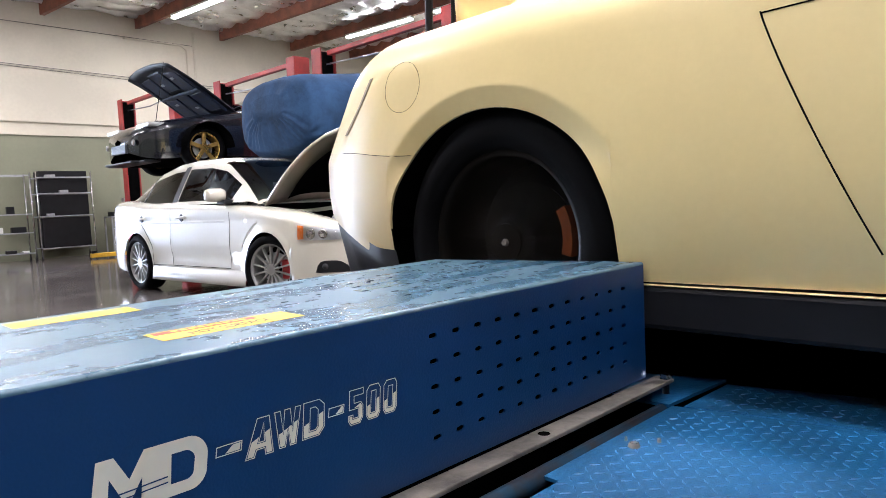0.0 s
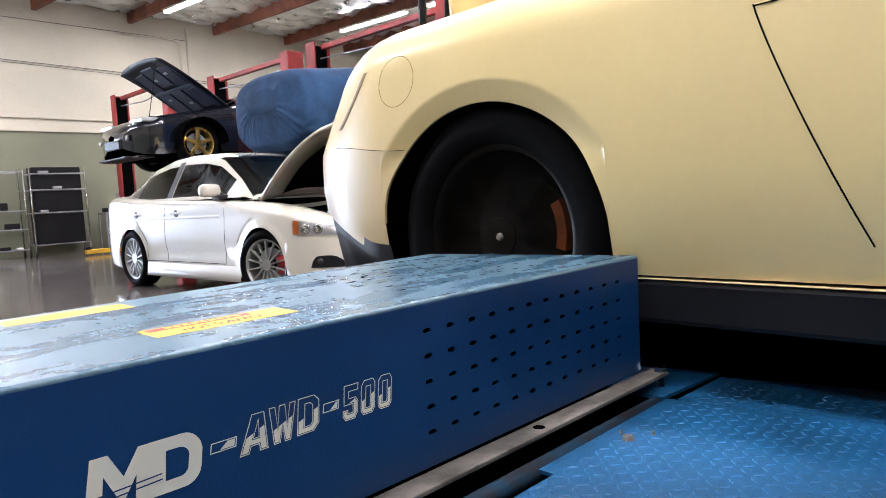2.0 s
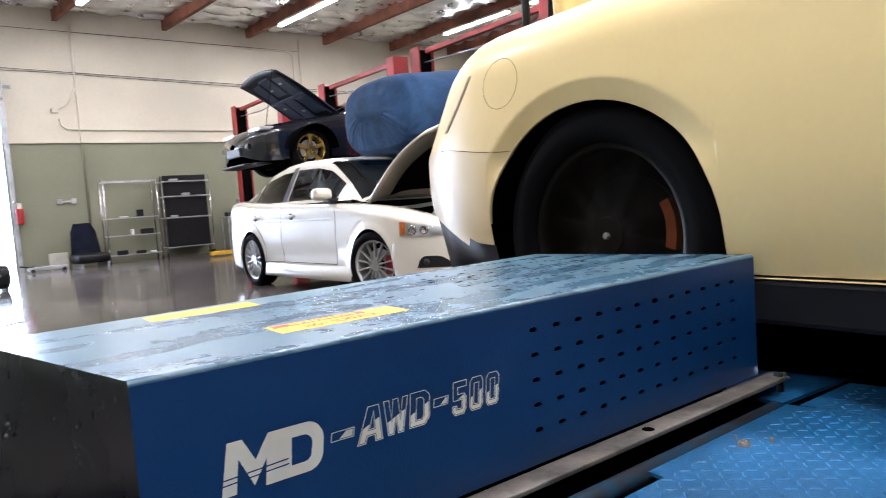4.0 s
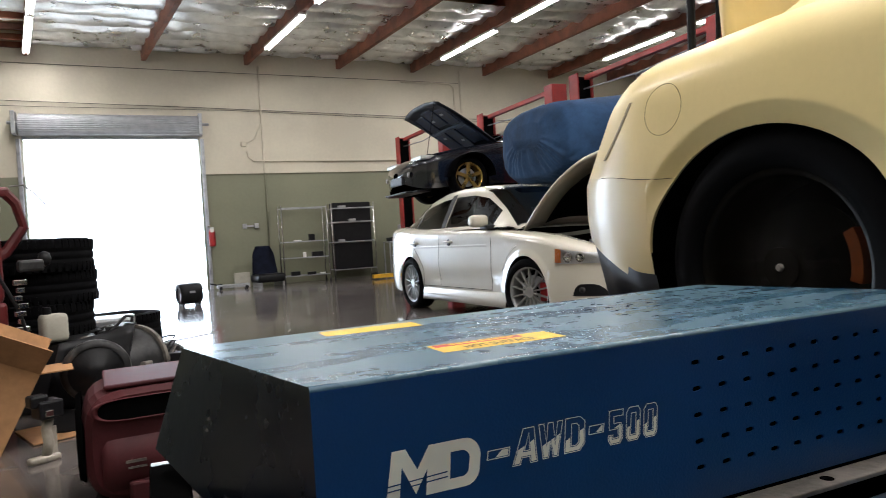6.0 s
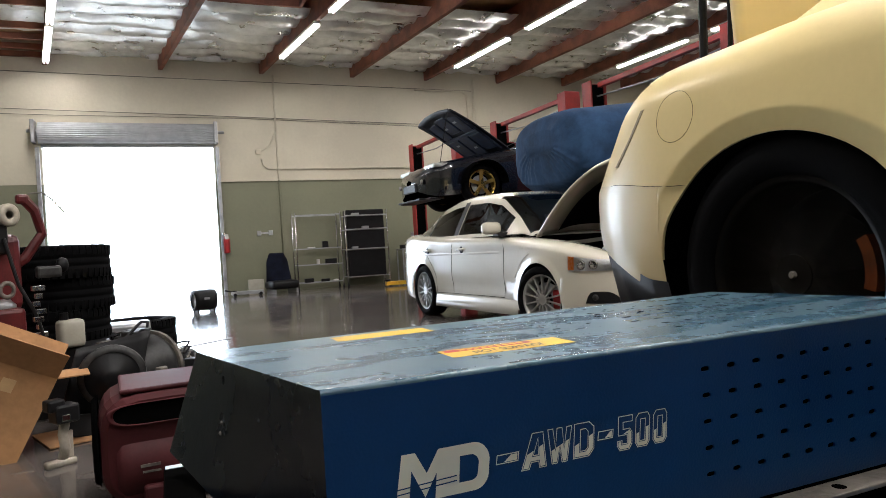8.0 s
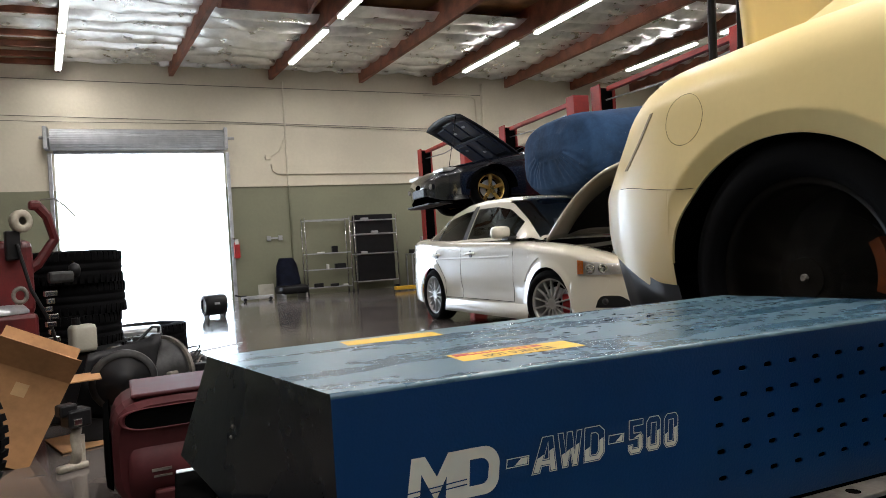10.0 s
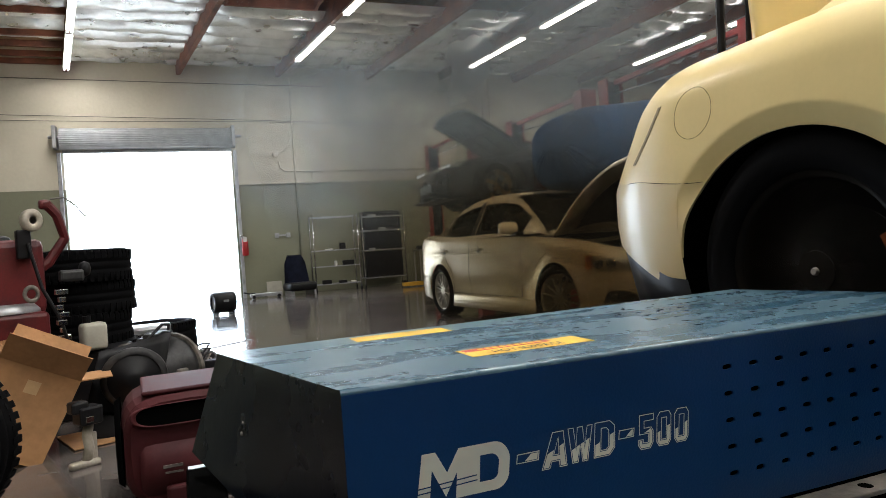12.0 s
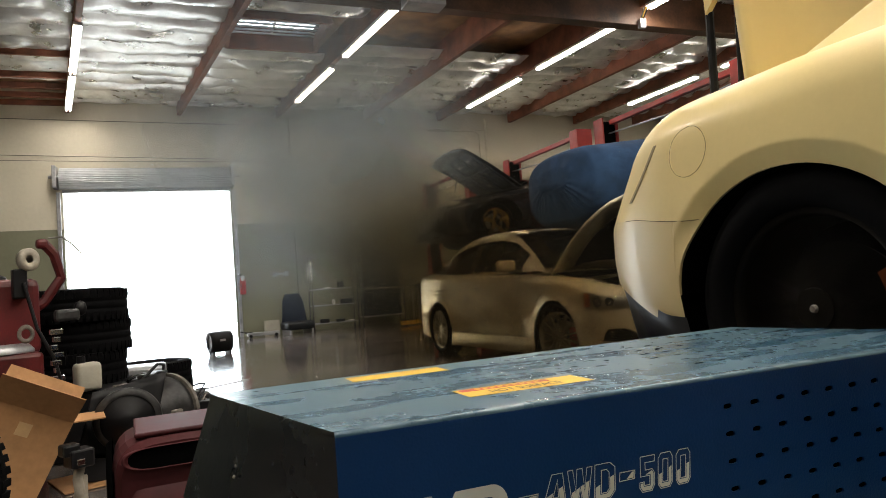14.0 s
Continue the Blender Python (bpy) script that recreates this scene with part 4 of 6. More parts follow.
def covered_car():
    t = thing("covered_car", "car under a stretched dark blue fabric cover on a lift", "car cover", pose(4.25, 7.0, 1.45))
    bm = bmesh.new()
    prof = [(0, 0.35, 0.45, 0.75), (0.03, 0.58, 0.30, 0.90), (0.10, 0.76, 0.12, 0.94), (0.22, 0.85, 0.04, 0.97), (0.5, 0.9, 0.0, 0.99), (1.2, 0.92, 0.0, 1.08), (2.0, 0.92, 0.0, 1.24), (2.8, 0.92, 0, 1.28), (3.8, 0.9, 0, 1.2), (4.3, 0.7, 0.1, 0.95)]
    rows = []
    for i in range(91):
        x = 4.3 * (i / 90) ** 1.8
        w, z0, z1 = lerp_table(prof, x)
        row = []
        for k in range(121):
            a = -math.pi * 0.5 + math.pi * 2 * k / 120
            c, s = math.cos(a), math.sin(a)
            low = smoothstep(0.1, -0.7, s)
            f = 1 + 0.022 * low * math.sin(60 * x + 42 * c + 4 * noise.noise((x * 3, c * 3, 1))) * smoothstep(2.2, 0.2, x) + 0.014 * noise.noise((x * 1.7, c * 1.5, s * 1.5))
            row.append((x - 0.02 * noise.noise((c * 2, s * 2, 7)) + 0.008 * low * math.sin(40 * c), f * w * math.copysign(abs(c) ** 0.62, c), (z0 + z1) / 2 + f * (z1 - z0) / 2 * math.copysign(abs(s) ** 0.7, s)))
        rows.append(row)
    vs = grid(bm, rows)
    bm.faces.new(vs[0][:-1])
    part("cover", bm, M_COVER, t, smooth=True)
    part("underbody", boxes((0.6, 4.0, -0.7, 0.7, -0.05, 0.2), bevel=0.03), M_VOID, t)
    for x in (0.95, 3.4):
        for s in (1, -1):
            part("tyre", lathe(bmesh.new(), [(0.18, 0.1), (0.31, 0.1), (0.32, -0.1), (0.18, -0.1)], 28, pose(x, s * 0.70, 0.2, 0, 0, 90)), M_RUBBER, t, smooth=True)


def lift(y0, y1, x, h, arms):
    """y0: far column, open towards y1."""
    t = thing("car_lift", "red two-post car lift with a top cross beam" + (", yellow arms raised" if arms else ""), "car lift", pose(x, 0, 0), "car lifts")
    for y, d in ((y0, 1), (y1, -1)):
        web = sorted((y + d * 0.10, y + d * 0.125))
        fl = sorted((y - d * 0.10, y + d * 0.10))
        col = part("column", boxes((-0.14, 0.14, *web, 0, h), (-0.14, -0.115, *fl, 0, h), (0.115, 0.14, *fl, 0, h), bevel=0.004), M_REDLIFT, t)
        # black fill the height of the open column, standing in for its shade
        part("channel_shade", boxes((-0.11, 0.11, *sorted((y - d * 0.06, y + d * 0.095)), 0.25, h - 0.05)), M_VOID, col)
        part("base_plate", boxes((-0.25, 0.25, y - 0.3, y + 0.3, 0, 0.02)), M_REDLIFT, t)
        if arms:
            for dx in (-0.85, 0.8):
                m = pose(0, y - d * 0.1, arms - 0.10, 0, 0, math.degrees(math.atan2(-d * 0.55, dx)))
                bm = bmesh.new()
                box(bm, 0, math.hypot(0.55, dx), -0.06, 0.06, 0, 0.09, 0.01, m)
                part("arm", bm, M_YELLOW, t)
    part("cross_beam", boxes((-0.04, 0.04, min(y0, y1) + 0.13, max(y0, y1) - 0.13, h - 0.11, h - 0.04), bevel=0.006), M_REDLIFT, t)
    part("hose", tube(bmesh.new(), [(0, min(y0, y1), h - 0.2), (0, (y0 + y1) / 2, h - 0.28), (0, max(y0, y1), h - 0.22)], 0.012), M_STEEL, t)
    return t


lift(14.75, 12.3, 5.6, 3.30, 0)
lift(11.45, 9.07, 6.09, 3.21, 1.70)
lift(8.3, 5.62, 6.05, 3.19, 1.50)
CAR, CAR_WHEELS = sports_car()
saloon()
black_coupe()
covered_car()


# ---- lettering, labels and deck of the dyno ----
COVER = bpy.data.objects["dyno_cover"]


def lettering(text, x0, x1, z0, z1, fat, y, cut=None, shear=0.16):
    """The built-in font, fitted into a rectangle on the front panel."""
    cu = bpy.data.curves.new("text", "FONT")
    cu.body, cu.shear, cu.space_character = text, shear, 1.22 if shear else 1.0
    ob = bpy.data.objects.new("text", cu)
    me = bpy.data.meshes.new_from_object(ob)
    xs, ys = [v.co.x for v in me.vertices], [v.co.y for v in me.vertices]
    ax, bx, ay, by = min(xs), max(xs), min(ys), max(ys)
    cu.offset = fat
    me = bpy.data.meshes.new_from_object(ob)
    bm = bmesh.new()
    bm.from_mesh(me)
    for v in bm.verts:
        v.co = Vector((x0 + (v.co.x - ax) / (bx - ax) * (x1 - x0), y, z0 + (v.co.y - ay) / (by - ay) * (z1 - z0)))
    if cut:
        bmesh.ops.bisect_plane(bm, geom=bm.verts[:] + bm.edges[:] + bm.faces[:], plane_co=cut[0], plane_no=cut[1], clear_outer=True)
    bpy.data.objects.remove(ob)
    return bm


FY = BY0 - 0.0005
GLYPHS = {
    "A": ([(0, 0), (0.50, 1), (0.94, 1), (1.0, 0), (0.70, 0), (0.69, 0.18), (0.42, 0.18), (0.33, 0)], [(0.52, 0.38), (0.69, 0.38), (0.71, 0.80)]),
    "W": ([(0, 1), (0.10, 0), (0.36, 0), (0.49, 0.40), (0.53, 0), (0.78, 0), (1.08, 1), (0.83, 1), (0.68, 0.45), (0.65, 1), (0.40, 1), (0.30, 0.45), (0.25, 1)], None),
    "D": ([(0, 0), (0.14, 1), (0.78, 1), (0.98, 0.84), (0.92, 0.20), (0.68, 0)], [(0.33, 0.20), (0.41, 0.80), (0.60, 0.80), (0.69, 0.72), (0.64, 0.28), (0.54, 0.20)]),
    "5": ([(0, 0.14), (0.14, 0), (0.70, 0), (0.90, 0.16), (0.95, 0.50), (0.83, 0.62), (0.43, 0.62), (0.45, 0.80), (1.0, 0.80), (1.03, 1), (0.17, 1), (0.09, 0.43), (0.62, 0.43), (0.59, 0.20), (0.32, 0.20), (0.33, 0.30), (0.03, 0.30)], None),
    "0": ([(0, 0.14), (0.14, 0), (0.70, 0), (0.88, 0.14), (1, 0.86), (0.88, 1), (0.32, 1), (0.12, 0.86)], [(0.31, 0.20), (0.57, 0.20), (0.69, 0.80), (0.43, 0.80)])}


def inset(pts, d):
    """Move each side of a closed outline inwards by d."""
    area = sum(a[0] * b[1] - b[0] * a[1] for a, b in zip(pts, pts[1:] + pts[:1]))
    d = d if area > 0 else -d
    out = []
    for k, (x, z) in enumerate(pts):
        a, b = Vector(pts[k - 1]), Vector(pts[(k + 1) % len(pts)])
        u, w = (Vector((x, z)) - a).normalized(), (b - Vector((x, z))).normalized()
        n1, n2 = Vector((-u.y, u.x)), Vector((-w.y, w.x))
        m = (n1 + n2).normalized()
        c = max(0.35, m.dot(n1))
        out.append((x + m.x * d / c, z + m.y * d / c))
    return out


def glyph(ch, x0, x1, z0, z1):
    """An octagonal block letter: a thin cream outline and a cream fill below a slanting line."""
    outer, hole = GLYPHS[ch]
    fit = lambda pts: [(x0 + (x1 - x0) * x, z0 + (z1 - z0) * z) for x, z in pts]
    ring, fill = bmesh.new(), bmesh.new()
    loops = [(fit(outer), 1)] + ([(fit(hole), -1)] if hole else [])
    edges = []
    for pts, s in loops:
        a, b = pts, inset(pts, s * 0.0011)
        grid(ring, [[(x, FY, z) for x, z in q + q[:1]] for q in (a, b)])
        vs = [fill.verts.new((x, FY, z)) for x, z in inset(pts, s * 0.0020)]
        edges += [fill.edges.new((vs[k - 1], vs[k])) for k in range(len(vs))]
    bmesh.ops.triangle_fill(fill, use_beauty=True, edges=edges)
    bmesh.ops.bisect_plane(fill, geom=fill.verts[:] + fill.edges[:] + fill.faces[:], plane_co=(x0 + (x1 - x0) * 0.5, FY, z0 + (z1 - z0) * 0.50), plane_no=(-0.42, 0, 1), clear_outer=True)
    part("lettering", ring, M_LETTER, COVER, "cream outlined lettering")
    part("lettering_fill", fill, M_LETTER, COVER)


for ch, x0, x1 in (("A", 0.395, 0.433), ("W", 0.437, 0.472), ("D", 0.473, 0.510)):
    glyph(ch, x0, x1, 0.6085 + (x0 - 0.394) * 0.02, 0.6545 + (x0 - 0.394) * 0.02)
for ch, x0, x1 in (("5", 0.544, 0.572), ("0", 0.574, 0.602), ("0", 0.604, 0.632)):
    glyph(ch, x0, x1, 0.6080, 0.6548)


def plate(pts, y, name="logo_shape", material=M_LETTER):
    bm = bmesh.new()
    bm.faces.new([bm.verts.new((x, y, z)) for x, z in pts])
    bmesh.ops.triangulate(bm, faces=bm.faces)
    return part(name, bm, material, COVER)


for x0, x1, z in ((0.360, 0.392, 0.629), (0.513, 0.538, 0.634)):
    frame_pts = [(x0, z - 0.006), (x1, z - 0.006), (x1 + 0.002, z + 0.006), (x0 + 0.002, z + 0.006)]
    bm = bmesh.new()
    grid(bm, [[(x, FY, zz) for x, zz in q + q[:1]] for q in (frame_pts, inset(frame_pts, 0.0012))])
    part("dash", bm, M_LETTER, COVER)
    plate([(x0 + 0.012, z - 0.004), (x1 - 0.002, z - 0.004), (x1 - 0.0005, z + 0.004), (x0 + 0.022, z + 0.004)], FY, "dash_fill")
# slanted emblem: a zigzag block and a rounded block
for k, q in enumerate(([(0.2265, 0.598), (0.237, 0.657), (0.251, 0.657), (0.243, 0.598)], [(0.2385, 0.657), (0.254, 0.657), (0.272, 0.622), (0.264, 0.602)],
                       [(0.264, 0.602), (0.262, 0.622), (0.284, 0.657), (0.297, 0.657)], [(0.2765, 0.598), (0.2835, 0.657), (0.297, 0.657), (0.291, 0.598)])):
    plate(q, FY - 0.00012 * k)
outer = [(0.2895, 0.598), (0.2955, 0.657)] + [(0.331 + 0.021 * math.sin(a), 0.634 + 0.023 * math.cos(a)) for a in (math.pi * k / 16 for k in range(9))] + [(0.329 + 0.021 * math.cos(a), 0.620 - 0.022 * math.sin(a)) for a in (math.pi / 2 * k / 8 for k in range(9))]
inner = [(0.309, 0.611), (0.312, 0.643)] + [(0.326 + 0.011 * math.sin(a), 0.632 + 0.011 * math.cos(a)) for a in (math.pi * k / 16 for k in range(9))] + [(0.325 + 0.010 * math.cos(a), 0.621 - 0.010 * math.sin(a)) for a in (math.pi / 2 * k / 8 for k in range(9))]
bm = bmesh.new()
grid(bm, [[(x, FY, z) for x, z in outer + outer[:1]], [(x, FY, z) for x, z in inner + inner[:1]]])
part("logo_shape", bm, M_LETTER, COVER)
for z in (0.611, 0.617):
    plate([(0.226, z - 0.001), (0.306, z + 0.003), (0.306, z + 0.0045), (0.226, z + 0.0005)], FY - 0.0006, "logo_line", M_BLUE)

TZ = BZ1 + 0.0006


def warning_label(x0, x1, y0, y1, words):
    """A yellow label; its upper band red, its words black."""
    sk = 0.012
    lab = part("warning_label", boxes((x0, x1, y0, y1, TZ - 0.0004, TZ)), M_YELLOW, COVER, "yellow warning label with a red band" if words else "plain worn yellow label")
    if words:
        bm = lettering("HOT SURFACE", x0 + 0.04, x1 - 0.045, y0 + 0.008, (y0 + y1) / 2 - 0.004, 0.01, 0, shear=0)
        for v in bm.verts:
            v.co = Vector((v.co.x, v.co.z, TZ + 0.0006))
        part("words", bm, M_BLACK, lab)
        band = part("band", boxes((x0 + 0.006, x1 - 0.05, (y0 + y1) / 2 + 0.010, y1 - 0.006, TZ, TZ + 0.0004)), M_RED, lab)
        for k in range(9):
            a = x0 + 0.03 + 0.012 * k
            part("bar", boxes((a, a + 0.008, (y0 + y1) / 2 + 0.014, y1 - 0.010, TZ + 0.0004, TZ + 0.0007)), M_YELLOW, band)


warning_label(0.353, 0.551, 0.826, 0.890, True)
warning_label(0.262, 0.440, 1.120, 1.180, False)
rnd = random.Random(11)
# top slots are flat black plates, their inner shade painted on
slot = mesh("vent_slot", boxes((-0.0075, 0.0075, -0.0022, 0.0022, -0.0004, 0)), M_VOID)
for i in range(8):
    for j in range(6):
        ob = new("vent_slot", slot)
        ob.parent, ob.location = COVER, (0.76 + 0.050 * i + 0.02 * (j % 2), 0.84 + 0.055 * j, TZ)
bm = bmesh.new()
for k in range(46):
    x, y, r = rnd.uniform(0.55, 1.2), rnd.uniform(0.85, 1.2), rnd.uniform(0.0006, 0.0032)
    bmesh.ops.create_icosphere(bm, subdivisions=1, radius=r, matrix=Matrix.Translation((x, y, TZ)) @ Matrix.Diagonal((rnd.uniform(1, 3), 1, 0.25, 1)))
tagged(part("grit", bm, M_VOID, COVER), kind="stuff")
part("rivet", lathe(bmesh.new(), [(0.0, 0.003), (0.002, 0.002), (0.0035, 0)], 10, pose(BX0 - 0.089, 1.02, 0.66, 0, 0, 198)), M_FLANGE, COVER)
part("rivet", lathe(bmesh.new(), [(0.0, 0.003), (0.002, 0.002), (0.0035, 0)], 10, pose(BX0 - 0.092, 1.02, 0.645, 0, 0, 198)), M_FLANGE, COVER)
for x in (0.936, 0.50):
    part("bolt_hole", lathe(bmesh.new(), [(0.0, 0), (0.011, 0)], 14, pose(x, BY0 - 0.024, BZ0 - 0.0035, 0, 90, 0)), M_VOID, COVER)
part("stud", tube(bmesh.new(), [(BX1 + 0.03, BY0 - 0.03, PLAT), (BX1 + 0.03, BY0 - 0.03, BZ0 + 0.004)], 0.008), M_BLACK, COVER)
part("nut", lathe(bmesh.new(), [(0, 0.01), (0.012, 0.01), (0.014, 0.0)], 6, pose(BX1 + 0.03, BY0 - 0.03, BZ0 - 0.004, 0, -90, 0)), M_CHROME, COVER)


def tread(bm, x0, x1, y0, y1, z, skip=None):
    """Raised lozenges of a tread plate, alternating in direction."""
    p = 0.0235
    for i in range(int((x1 - x0) / p)):
        for j in range(int((y1 - y0) / p)):
            x, y = x0 + (i + 0.5) * p, y0 + (j + 0.5) * p
            if skip and skip(x, y):
                continue
            a = math.radians(45 if (i + j) % 2 else 135)
            c, s = math.cos(a) * 0.0095, math.sin(a) * 0.0095
            q = [bm.verts.new(v) for v in ((x - c, y - s, z), (x + s * 0.26, y - c * 0.26, z), (x + c, y + s, z), (x - s * 0.26, y + c * 0.26, z))]
            t0, t1 = bm.verts.new((x - c * 0.55, y - s * 0.55, z + 0.0016)), bm.verts.new((x + c * 0.55, y + s * 0.55, z + 0.0016))
            for f in ((q[0], q[1], t0), (q[1], t1, t0), (q[1], q[2], t1), (q[2], q[3], t1), (q[3], t0, t1), (q[3], q[0], t0)):
                bm.faces.new(f)


PLATFORM = thing("dyno_platform", "worn blue tread plate dyno deck with a trench", "platform", pose(0, 0, 0))
T0 = BY0 - 0.085


def slab(pts, z0, z1):
    """A flat plate of any outline."""
    bm = bmesh.new()
    lo, hi = [bm.verts.new((x, y, z0)) for x, y in pts], [bm.verts.new((x, y, z1)) for x, y in pts]
    bm.faces.new(hi)
    bm.faces.new(lo[::-1])
    for k in range(len(pts)):
        bm.faces.new((lo[k - 1], lo[k], hi[k], hi[k - 1]))
    return bm


SEAM = lambda y: 1.309 + 0.195 * (0.636 - y)
EDGE = lambda y: 1.521 + 0.237 * (0.629 - y)
part("deck_plate", slab([(-0.4, -3.2), (SEAM(-3.2), -3.2), (SEAM(0.655), 0.655), (0.862, 0.655), (0.862, T0 - 0.02), (-0.4, T0 - 0.02)], PLAT - 0.006, PLAT), M_PLATE, PLATFORM, "blue tread plate, paint worn")
part("deck_plate", slab([(SEAM(-3.2) + 0.010, -3.2), (EDGE(-3.2), -3.2), (EDGE(0.629), 0.629), (SEAM(0.636) + 0.010, 0.636)], PLAT - 0.006, PLAT - 0.001), M_PLATE, PLATFORM)
part("smooth_strip", slab([(1.30, 0.66), (1.545, 0.64), (1.49, 0.82), (1.30, 0.82)], PLAT - 0.004, PLAT + 0.003), M_PLATE, PLATFORM, "smooth blue strip")
part("deck_plate", boxes((2.25, 4.3, -3.2, -0.7, 0.41, 0.43)), M_PLATE, PLATFORM)
bm = bmesh.new()
tread(bm, 0.42, 1.75, -0.9, 0.648, PLAT, lambda x, y: abs(x - SEAM(y)) < 0.016 or x > EDGE(y) - 0.012 or (y > 0.615 and x > 1.28) or (x > SEAM(y) and y > 0.61))
tagged(part("tread_lug", bm, M_PLATE, PLATFORM), kind="stuff")
# black boxes: shade under the car and in the trench is their colour
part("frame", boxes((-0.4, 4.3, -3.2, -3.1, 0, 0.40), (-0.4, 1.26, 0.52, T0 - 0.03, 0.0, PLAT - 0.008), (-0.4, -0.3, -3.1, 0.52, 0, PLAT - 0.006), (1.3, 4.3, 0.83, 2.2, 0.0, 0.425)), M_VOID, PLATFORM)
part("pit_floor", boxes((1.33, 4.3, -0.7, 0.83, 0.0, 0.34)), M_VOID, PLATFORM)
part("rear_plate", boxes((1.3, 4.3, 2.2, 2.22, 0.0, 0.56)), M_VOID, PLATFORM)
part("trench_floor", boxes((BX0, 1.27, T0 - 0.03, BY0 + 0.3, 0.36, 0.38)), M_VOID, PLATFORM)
part("pipe", tube(bmesh.new(), [(BX0, BY0 - 0.062, PLAT - 0.01), (1.285, BY0 - 0.062, PLAT - 0.01)], 0.017, 12), mat("grimy_pipe", (0.008, 0.03, 0.055), 0.6, vary=0.4, scale=18, color2=(0.02, 0.012, 0.008), spec=0.15), PLATFORM, "blue-grey pipe along the trench", True)
for x, y, r in ((1.058, 0.605, 0.011), (1.103, 0.581, 0.004), (1.075, 0.63, 0.003)):
    part("bolt_head", lathe(bmesh.new(), [(r * 0.5, 0.004), (r * 0.55, 0.008), (r * 0.8, 0.007), (r, 0.0)], 14, pose(x, y, PLAT, 0, -90, 0)), M_FLANGE, PLATFORM, smooth=True)
# rollers under the rear tyres, coloured black for the shade they lie in
for y in (0.93, 1.36):
    part("roller", lathe(bmesh.new(), [(0.0, -0.35), (0.11, -0.35), (0.11, 0.35), (0.0, 0.35)], 28, pose(1.72, y, 0.37)), M_VOID, PLATFORM, smooth=True)
    part("roller", lathe(bmesh.new(), [(0.0, -0.35), (0.11, -0.35), (0.11, 0.35), (0.0, 0.35)], 28, pose(2.84, y, 0.37)), M_VOID, PLATFORM, smooth=True)


# ---- wall fittings ----
def wall_run(name, pts, r, label, m=M_WALL):
    tagged(new(name, mesh(name, tube(bmesh.new(), pts, r), m, True)), label, "cable" if "cable" in name else "pipe")


W = WALL_Y - 0.03
wall_run("wall_cable", [(XL, W, 5.30), (1, W, 5.22), (8.2, W, 5.17)], 0.008, "thin grey cable along the upper wall", M_CABLE)
wall_run("wall_cable", [(XL, W, 4.52), (-3, W, 4.44), (1.0, W, 4.36), (6.6, W, 4.22), (12, W, 4.1)], 0.007, "thin grey cable along the upper wall", M_CABLE)
wall_run("wall_cable", [(XL, W, 4.38), (-2, W, 4.31), (2.0, W, 4.30), (6.6, W, 4.16), (12, W, 4.05)], 0.006, "thin grey cable along the upper wall", M_CABLE)
wall_run("wall_pipe", [(2.74, W, 0.3), (2.74, W, 5.4)], 0.022, "painted conduit running up the wall")
wall_run("wall_pipe", [(2.35, W, 3.30), (2.38, W, 3.15), (2.5, W, 3.06), (6.4, W, 3.04)], 0.018, "painted conduit bent along the wall")
wall_run("wall_pipe", [(2.74, W, 4.0), (2.55, W, 3.62), (2.35, W, 3.5), (2.2, W, 3.48)], 0.014, "painted conduit bent along the wall")
wall_run("wall_pipe", [(6.5, W, 5.15), (7.9, W, 5.15), (8.05, W, 5.05), (8.05, W, 4.3)], 0.025, "painted conduit running up the wall")
wall_run("wall_pipe", [(8.25, W, 5.5), (8.25, W, 3.0)], 0.03, "painted conduit running up the wall")
tagged(new("trim", mesh("trim", boxes((DOOR_R + 0.12, XR, W - 0.01, WALL_Y - 0.003, 2.755, 2.785)), M_PLAIN)), "thin rail at the change of paint", "trim", kind="structure")
thing("junction_box", "small white electrical box on the wall", "electrical box", pose(2.28, WALL_Y - 0.03, 3.48), bm=boxes((-0.06, 0.06, -0.04, 0.03, -0.06, 0.06), bevel=0.008), material=M_PLAIN)
t = thing("wall_socket", "pair of grey sockets on the wall", "socket", pose(2.32, WALL_Y, 1.47))
for x in (-0.14, 0.14):
    part("plate", boxes((x - 0.05, x + 0.05, -0.05, -0.001, -0.06, 0.06), bevel=0.008), M_STEEL, t)
part("link", boxes((-0.09, 0.09, -0.03, -0.001, -0.02, 0.02)), M_STEEL, t)
t = thing("fire_extinguisher", "red fire extinguisher hung beside the roller door", "fire extinguisher", pose(1.40, WALL_Y - 0.10, 1.02))
part("cylinder", lathe(bmesh.new(), [(0, 0), (0.07, 0.01), (0.075, 0.05), (0.075, 0.33), (0.05, 0.40), (0.02, 0.43), (0.0, 0.43)], 20, pose(0, 0, 0, 0, -90, 0)), M_RED, t, smooth=True)
part("valve", boxes((-0.05, 0.05, -0.02, 0.02, 0.43, 0.47), (-0.09, -0.02, -0.02, 0.02, 0.47, 0.50), bevel=0.008), M_CHROME, t)
part("tag", boxes((-0.04, 0.04, -0.085, -0.077, 0.34, 0.46)), M_WHITE, t)
part("bracket", boxes((-0.03, 0.03, 0.06, 0.098, 0.05, 0.35)), M_STEEL, t)


